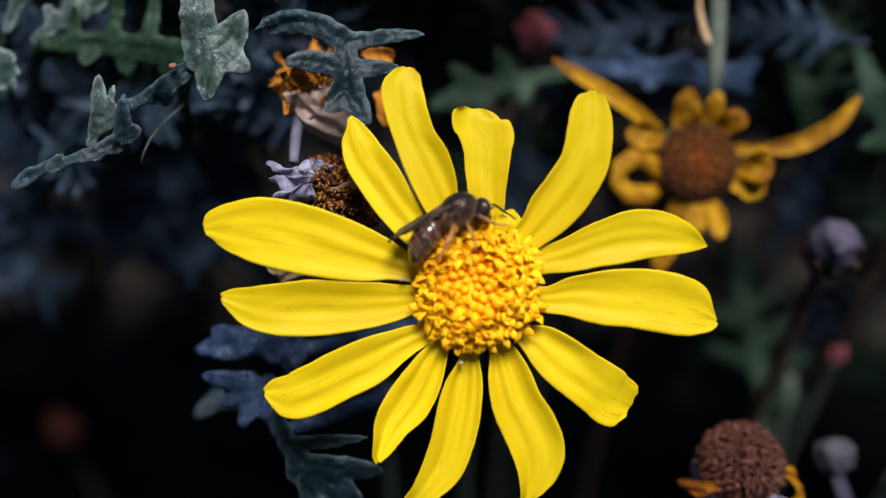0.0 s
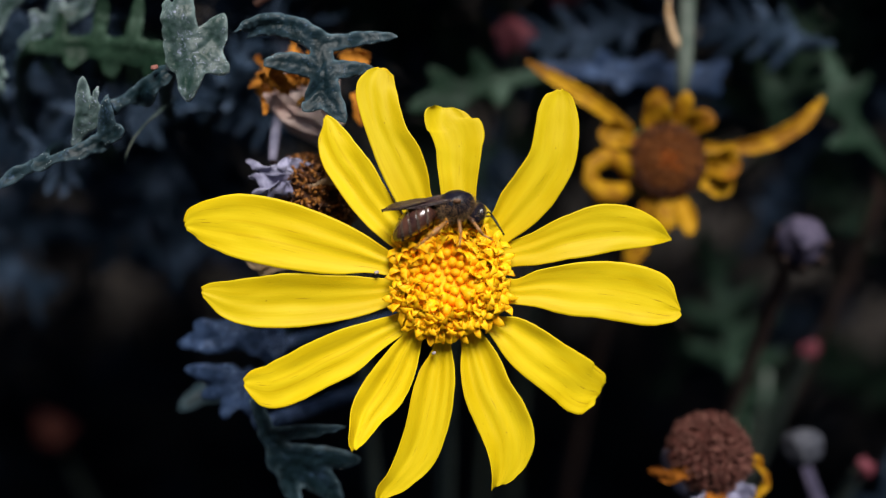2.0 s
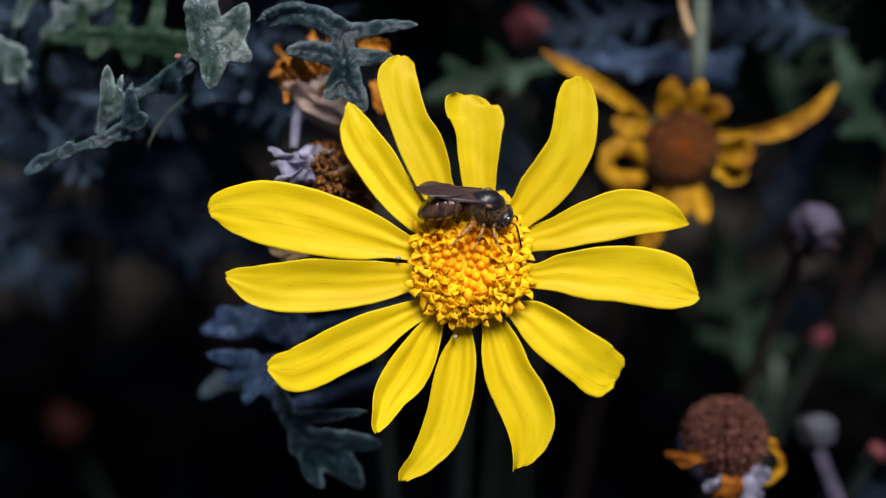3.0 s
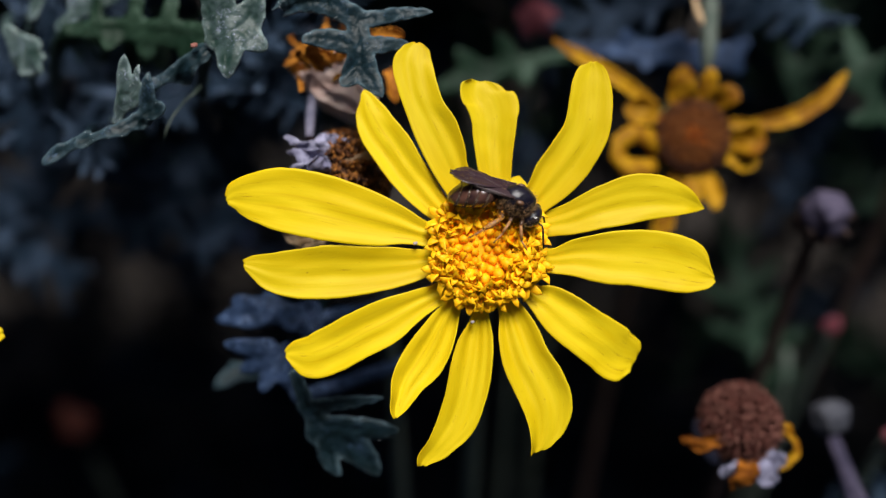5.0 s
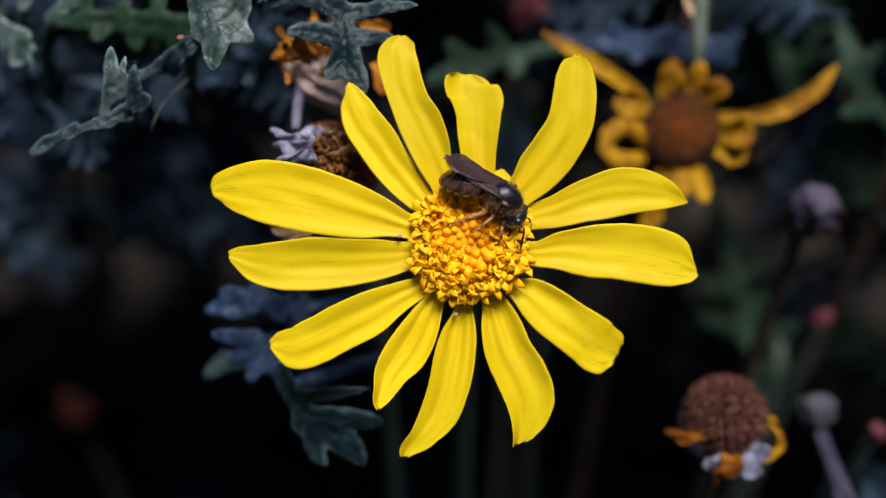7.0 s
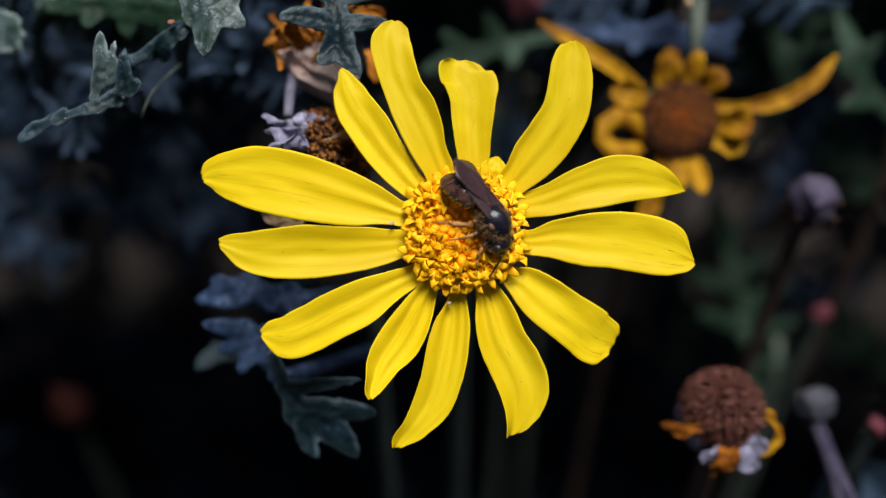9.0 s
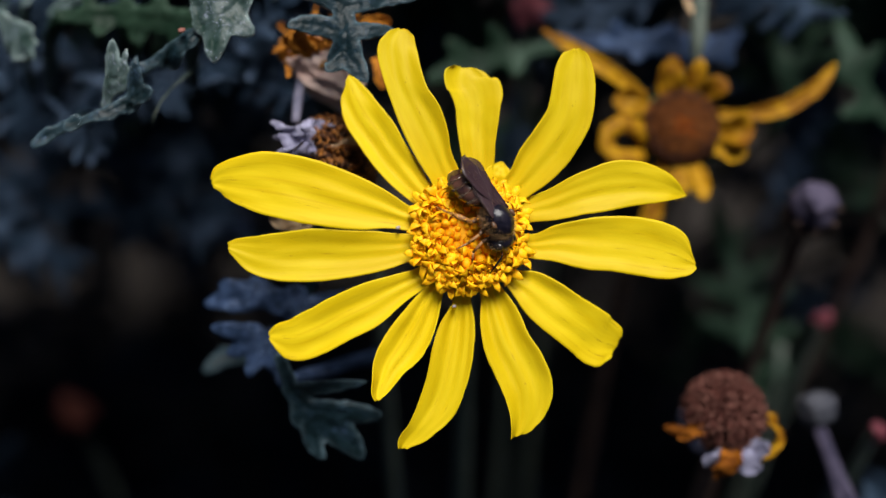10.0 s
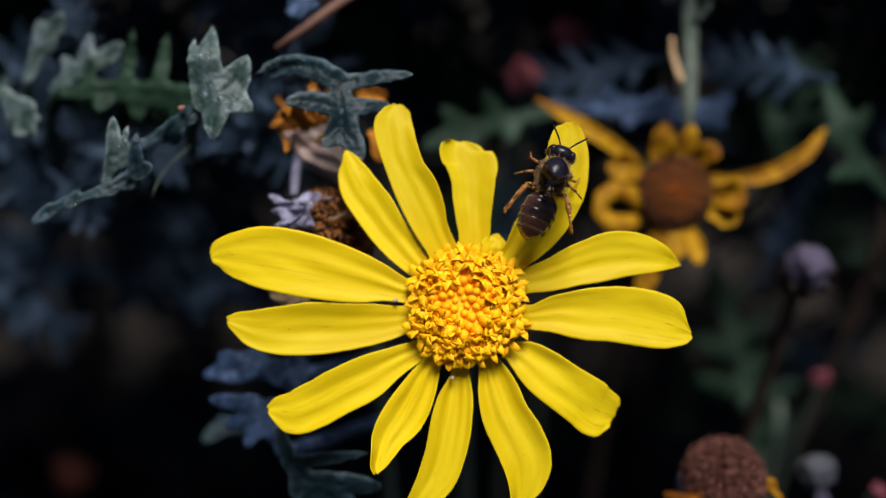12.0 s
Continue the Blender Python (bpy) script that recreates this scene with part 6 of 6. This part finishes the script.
# ---- the bee ----
def build_bee():
    bee = thing("bee", rig(0, 0, 5), "small dark brown banded bee dusted with orange pollen", "bee")
    rnd = random.Random(2)
    moving = {}
    bm = bmesh.new()
    ball(bm, (0.1, 0, 1.65), (1.5, 1.18, 1.2), 28, 18, lump=0.06)
    ball(bm, (-1.0, 0, 1.5), (0.52, 0.86, 0.85), 18, 12)
    thorax = part("thorax", bm, M_BEE, bee, "black domed thorax fringed with pale hair")

    def fuzz(count, centre, r, low, high, length, keep):
        b = bmesh.new()
        for _ in range(count):
            d = Vector((rnd.gauss(0, 1), rnd.gauss(0, 1), rnd.gauss(0, 1))).normalized()
            if not low < d.z < high or not keep(d):
                continue
            p = Vector((centre[0] + d.x * r[0], centre[1] + d.y * r[1], centre[2] + d.z * r[2]))
            e = p + (d + Vector((rnd.gauss(0, 0.3), rnd.gauss(0, 0.3), rnd.gauss(0, 0.3)))) * length * rnd.uniform(0.6, 1.2)
            e += Vector((-0.12, 0, 0))
            tube(b, [p, p.lerp(e, 0.5), e], [0.013, 0.010, 0.004], 3)
        return b
    part("hair", fuzz(3000, (0.1, 0, 1.65), (1.47, 1.16, 1.17), -0.9, 0.6, 0.3, lambda d: d.z < 0.25 or rnd.random() < 0.4), M_HAIR, thorax)
    for sgn in (-1, 1):
        bm = bmesh.new()
        ball(bm, (0.15, sgn * 1.12, 2.3), (0.34, 0.2, 0.18), 12, 8)
        part("tegula", bm, M_LEG, thorax, "small brown wing scale")
    bm = bmesh.new()
    ball(bm, (2.02, 0, 1.25), (0.70, 1.18, 0.98), 24, 16, lump=0.03)
    ball(bm, (2.45, 0, 0.75), (0.42, 0.6, 0.55), 14, 8)
    head = part("head", bm, M_BEE, bee, "black head with pale facial hair")
    moving[("head", 0)] = head
    for sgn in (-1, 1):
        bm = bmesh.new()
        ball(bm, (2.08, sgn * 0.80, 1.33), (0.46, 0.37, 0.76), 18, 12)
        part("eye", bm, M_EYE, head)
        bm = bmesh.new()
        tube(bm, [(2.55, sgn * 0.25, 1.4), (2.95, sgn * 0.6, 1.75), (3.2, sgn * 0.75, 1.7), (3.8, sgn * 1.1, 1.35), (4.4, sgn * 1.45, 1.0)], [0.075, 0.06, 0.08, 0.08, 0.065], 7)
        part("antenna", bm, M_BEE, head)
    part("hair", fuzz(700, (2.02, 0, 1.25), (0.70, 1.16, 0.97), -0.8, 0.8, 0.2, lambda d: d.x > -0.3), M_HAIR, head)

    # abdomen: overlapping rings, each with a pale hair band on its hind rim
    def girth(u):
        return 1.36 * math.sqrt(max(0.004, 1 - ((u - 0.47) / 0.535) ** 2)) * (0.42 + 0.58 * ease(-0.02, 0.2, u))

    def centre(u):
        return Vector((-1.3 - 3.7 * u, 0, 1.5 - 0.5 * u - 1.15 * u * u))
    cuts = (0.0, 0.26, 0.46, 0.64, 0.81, 1.0)
    for i, (u0, u1) in enumerate(zip(cuts, cuts[1:])):
        bm = bmesh.new()
        us = [u0 - 0.02 * (i > 0)] + [u0 + (u1 - u0) * q for q in (0.05, 0.25, 0.5, 0.75, 0.93, 1.0)]
        grow = [0.0, 1.0, 1.012, 1.02, 1.025, 1.03, 0.99]
        rings = []
        for u, g in zip(us, grow):
            r = girth(max(0, u)) * (g if g else 0.9)
            c = centre(u)
            rings.append([bm.verts.new(Vector((c.x, r * math.cos(6.2832 * k / 22), c.z + 0.82 * r * math.sin(6.2832 * k / 22))) * MM) for k in range(22)])
        for j, (a, b) in enumerate(zip(rings, rings[1:])):
            for k in range(22):
                bm.faces.new((a[k], b[k], b[(k + 1) % 22], a[(k + 1) % 22])).material_index = int(j >= 5)
        bm.faces.new(rings[0])
        bm.faces.new(list(reversed(rings[-1])))
        bmesh.ops.recalc_face_normals(bm, faces=bm.faces)
        ring = part("abdomen" if i == 0 else "abdomen_ring", bm, [M_BEE_BROWN, M_RING_RIM], bee)
        if i < 4:
            bm = bmesh.new()
            for j in range(300):
                a = rnd.choice((0.0, 3.1416)) + rnd.gauss(0, 0.55)
                u = u1 - rnd.random() ** 2 * 0.04
                r = girth(u) * 1.03
                c = centre(u)
                p = Vector((c.x, r * math.cos(a), c.z + 0.82 * r * math.sin(a)))
                e = p + Vector((-0.13, 0.03 * math.cos(a), 0.03 * math.sin(a))) * rnd.uniform(0.7, 1.2)
                tube(bm, [p, e], [0.013, 0.005], 3)
            part("hair_band", bm, M_BAND, ring)

    # wings, hinged at the thorax
    def wing(length, width, sgn):
        rows = []
        n = 14
        for i in range(n + 1):
            s = i / n
            w = width * (0.42 + 0.58 * ease(0, 0.55, s)) * (math.sqrt(max(0.0, 1 - ((s - 0.8) / 0.2) ** 2)) if s > 0.8 else 1)
            rows.append([(-length * s, sgn * (0.10 * width - 0.33 * width * ease(0.6, 1.0, s) - w * (k / 6) * (1 - 0.45 * ease(0.7, 1.0, s))), 0.025 * math.sin(k * 2.1 + s * 5) - 0.14 * (k / 6) ** 2) for k in range(7)])
        bm = bmesh.new()
        sheet(bm, rows, 0.02)
        return bm, rows
    for sgn in (-1, 1):
        for name, l, w, z in (("forewing", 5.3, 1.75, 0.0), ("hindwing", 3.9, 1.35, -0.14)):
            bm, rows = wing(l, w, sgn)
            wing_ob = part(name, bm, M_WING, bee, "smoky translucent wing", pose(-0.35 * MM, sgn * 0.78 * MM, (2.45 + z) * MM))
            vein = bmesh.new()
            for k in (0, 2, 4):
                tube(vein, [Vector(r[k]) + Vector((0, 0, 0.01)) for r in rows[: 15 if k == 0 else 10 + k // 2]], 0.022 if k else 0.045, 5)
            tube(vein, [rows[9][0], rows[9][4]], 0.018, 5)
            tube(vein, [rows[6][0], rows[6][4]], 0.018, 5)
            part("vein", vein, M_VEIN, wing_ob)
            moving[(name, sgn)] = wing_ob

    # legs, hinged at the hips
    for name, hip, knee, ankle, toe, pol in (("foreleg", (1.0, 0.6, 0.7), (1.0, 1.5, 0.55), (1.5, 2.0, -0.4), (2.2, 2.2, -0.9), 0),
                                             ("midleg", (0.1, 0.8, 0.6), (0.1, 1.6, 0.65), (0.0, 2.3, -0.2), (-0.3, 3.0, -0.9), 0),
                                             ("hindleg", (-0.8, 0.8, 0.6), (-1.1, 1.6, 0.95), (-2.5, 1.95, 0.0), (-3.6, 2.15, -0.7), 1)):
        for sgn in (-1, 1):
            h = Vector((hip[0], sgn * hip[1], hip[2]))
            pts = [Vector((p[0], sgn * p[1], p[2])) for p in (hip, knee, ankle, toe)]
            rel = [p - h for p in pts]
            bm = bmesh.new()
            tube(bm, [rel[0], rel[0].lerp(rel[1], 0.5), rel[1]], [0.17, 0.21, 0.13], 8)
            tube(bm, [rel[1], rel[1].lerp(rel[2], 0.6), rel[2]], [0.12, 0.25 if pol else 0.14, 0.1], 8, 1)
            tube(bm, [rel[2], rel[2].lerp(rel[3], 0.5), rel[3]], [0.095, 0.075, 0.045], 7, 1)
            leg = part(name, bm, [M_LEG, M_LEG_PALE], bee, "", pose(*(h * MM)))
            b = bmesh.new()
            for j in range(560 if pol else 40):
                s = rnd.random()
                p = rel[0].lerp(rel[1], s) if rnd.random() < 0.4 else rel[1].lerp(rel[2], s) if rnd.random() < 0.8 else rel[2].lerp(rel[3], s)
                d = Vector((rnd.gauss(0, 1), rnd.gauss(0, 1), rnd.gauss(0, 1))).normalized()
                p = p + d * (0.13 if pol else 0.08)
                tube(b, [p, p + (d * 0.7 + (rel[2] - rel[1]).normalized() * 0.6) * rnd.uniform(0.08, 0.24) * (1 if pol else 0.6)], [0.016 if pol else 0.011, 0.005], 3)
            if pol:
                for j in range(26):
                    q = rel[0].lerp(rel[1], rnd.uniform(0.2, 1.0)) if j % 2 else rel[1].lerp(rel[2], rnd.uniform(0.0, 0.75))
                    q += Vector((rnd.gauss(0, 0.11), rnd.gauss(0, 0.11), rnd.gauss(0, 0.11)))
                    ball(b, q, rnd.uniform(0.06, 0.115), 7, 5, lump=0.5, seed=j)
            part("pollen_brush" if pol else "hair", b, M_POLLEN if pol else M_HAIR, leg, "orange pollen-loaded hair" if pol else "")
            moving[(name, sgn)] = leg
    bee.scale = (1.10, 1.10, 1.10)
    return bee, moving


def motions():
    walk(bee, [
        (0, rig(-1.21, 4.77, 2.05, -76.52, 4.14, 29.59)),
        (0.5, rig(-1.48, 4.42, 2.04, -76.54, 4.28, 24.11)),
        (1, rig(-1.02, 5.30, 1.99, -72.55, 4.74, 28.63)),
        (1.5, rig(-0.36, 5.76, 1.99, -72.55, 4.73, 22.66)),
        (2, rig(0.35, 4.55, 2.13, -72.29, 3.25, 8.30)),
        (2.5, rig(-0.14, 4.07, 2.27, -71.98, 1.52, -1.32)),
        (3, rig(0.60, 3.71, 2.20, -52.24, 4.87, -8.91)),
        (5, rig(1.53, 2.91, 2.44, -50.48, 6.77, -19.75)),
        (5.5, rig(1.37, 2.92, 2.44, -50.48, 6.77, -21.38)),
        (6, rig(1.60, 2.84, 2.51, -44.29, 6.06, -29.18)),
        (6.5, rig(1.91, 2.84, 2.49, -42.29, 6.29, -29.43)),
        (8.5, rig(1.22, 1.24, 2.60, -38.07, 4.78, -48.58)),
        (9, rig(1.22, 0.19, 2.60, -38.08, 4.90, -54.30)),
        (9.5, rig(1.15, 0.64, 2.59, -38.14, 5.36, -60.64)),
        (10, rig(1.11, 0.74, 2.57, -36.12, 5.37, -58.03)),
        (10.5, rig(2.28, 2.41, 2.54, -24.25, 8.14, -35.55)),
        (10.7, rig(3.68, 3.12, 2.49, -15.18, 8.81, -4.07)),
        (10.85, rig(4.53, 4.37, 2.40, -10.21, 11.79, 19.27)),
        (11, rig(5.60, 6.36, 2.26, -5.13, 13.38, 41.49)),
        (11.2, rig(5.82, 9.14, 1.93, -4.12, 14.53, 59.11)),
        (11.5, rig(5.72, 8.27, 1.86, -3.08, 13.22, 59.12)),
        (11.8, rig(6.04, 9.58, 1.99, -2.04, 11.96, 58.70)),
        (12, rig(7.05, 10.72, 2.99, 0.00, 12.10, 66.80)),
    ])
    # folded wings lie back over the abdomen and open for take-off
    for (name, sgn), ob in bee_parts.items():
        home = ob.matrix_basis.copy()
        if "wing" in name:
            fold = home @ pose(0, 0, 0, sgn * -12, -5, sgn * (2 if name == "forewing" else 0))
            half = home @ pose(0, 0, 0, sgn * -6, 6, sgn * 2)
            up = home @ pose(0, 0, 0, 0, 76, sgn * -20)
            walk(ob, [(0, fold), (10.6, fold), (11.0, fold), (11.75, fold), (11.9, half), (12.0, up)])
        elif name == "head":
            # the head dips into the florets and lifts again before take-off
            neck = pose(1.4 * MM, 0, 1.4 * MM)
            dip, raised = (pose(dx * MM, 0, dz * MM) @ neck @ pose(0, 0, 0, 0, nod, 0) @ neck.inverted() for dx, dz, nod in ((-0.25, -0.2, 34), (0.12, -0.1, 4)))
            walk(ob, [(0, dip), (10.3, dip), (10.9, raised), (12.0, raised)])
        else:
            k = {"foreleg": 0.0, "midleg": 2.1, "hindleg": 4.2}[name] + (0.0 if sgn > 0 else 1.6)
            walk(ob, [(t, home @ pose(0, 0, 0, 7 * sgn * math.sin(2.3 * t + k), 5 * math.cos(3.1 * t + k), 12 * math.sin(2.9 * t + k) - (16 * sgn if name == "hindleg" else 0)))
                      for t in [i * 0.25 for i in range(49)]])


build_ground()
build_foliage()
build_branches()
build_flower()
build_neighbour_flower()
build_wilted_flower()
build_brown_head()
build_dark_head()
build_orange_head()
build_far_buds()
build_upright_stem()
build_leaves()
build_tendril()
build_specks()
bee, bee_parts = build_bee()
motions()
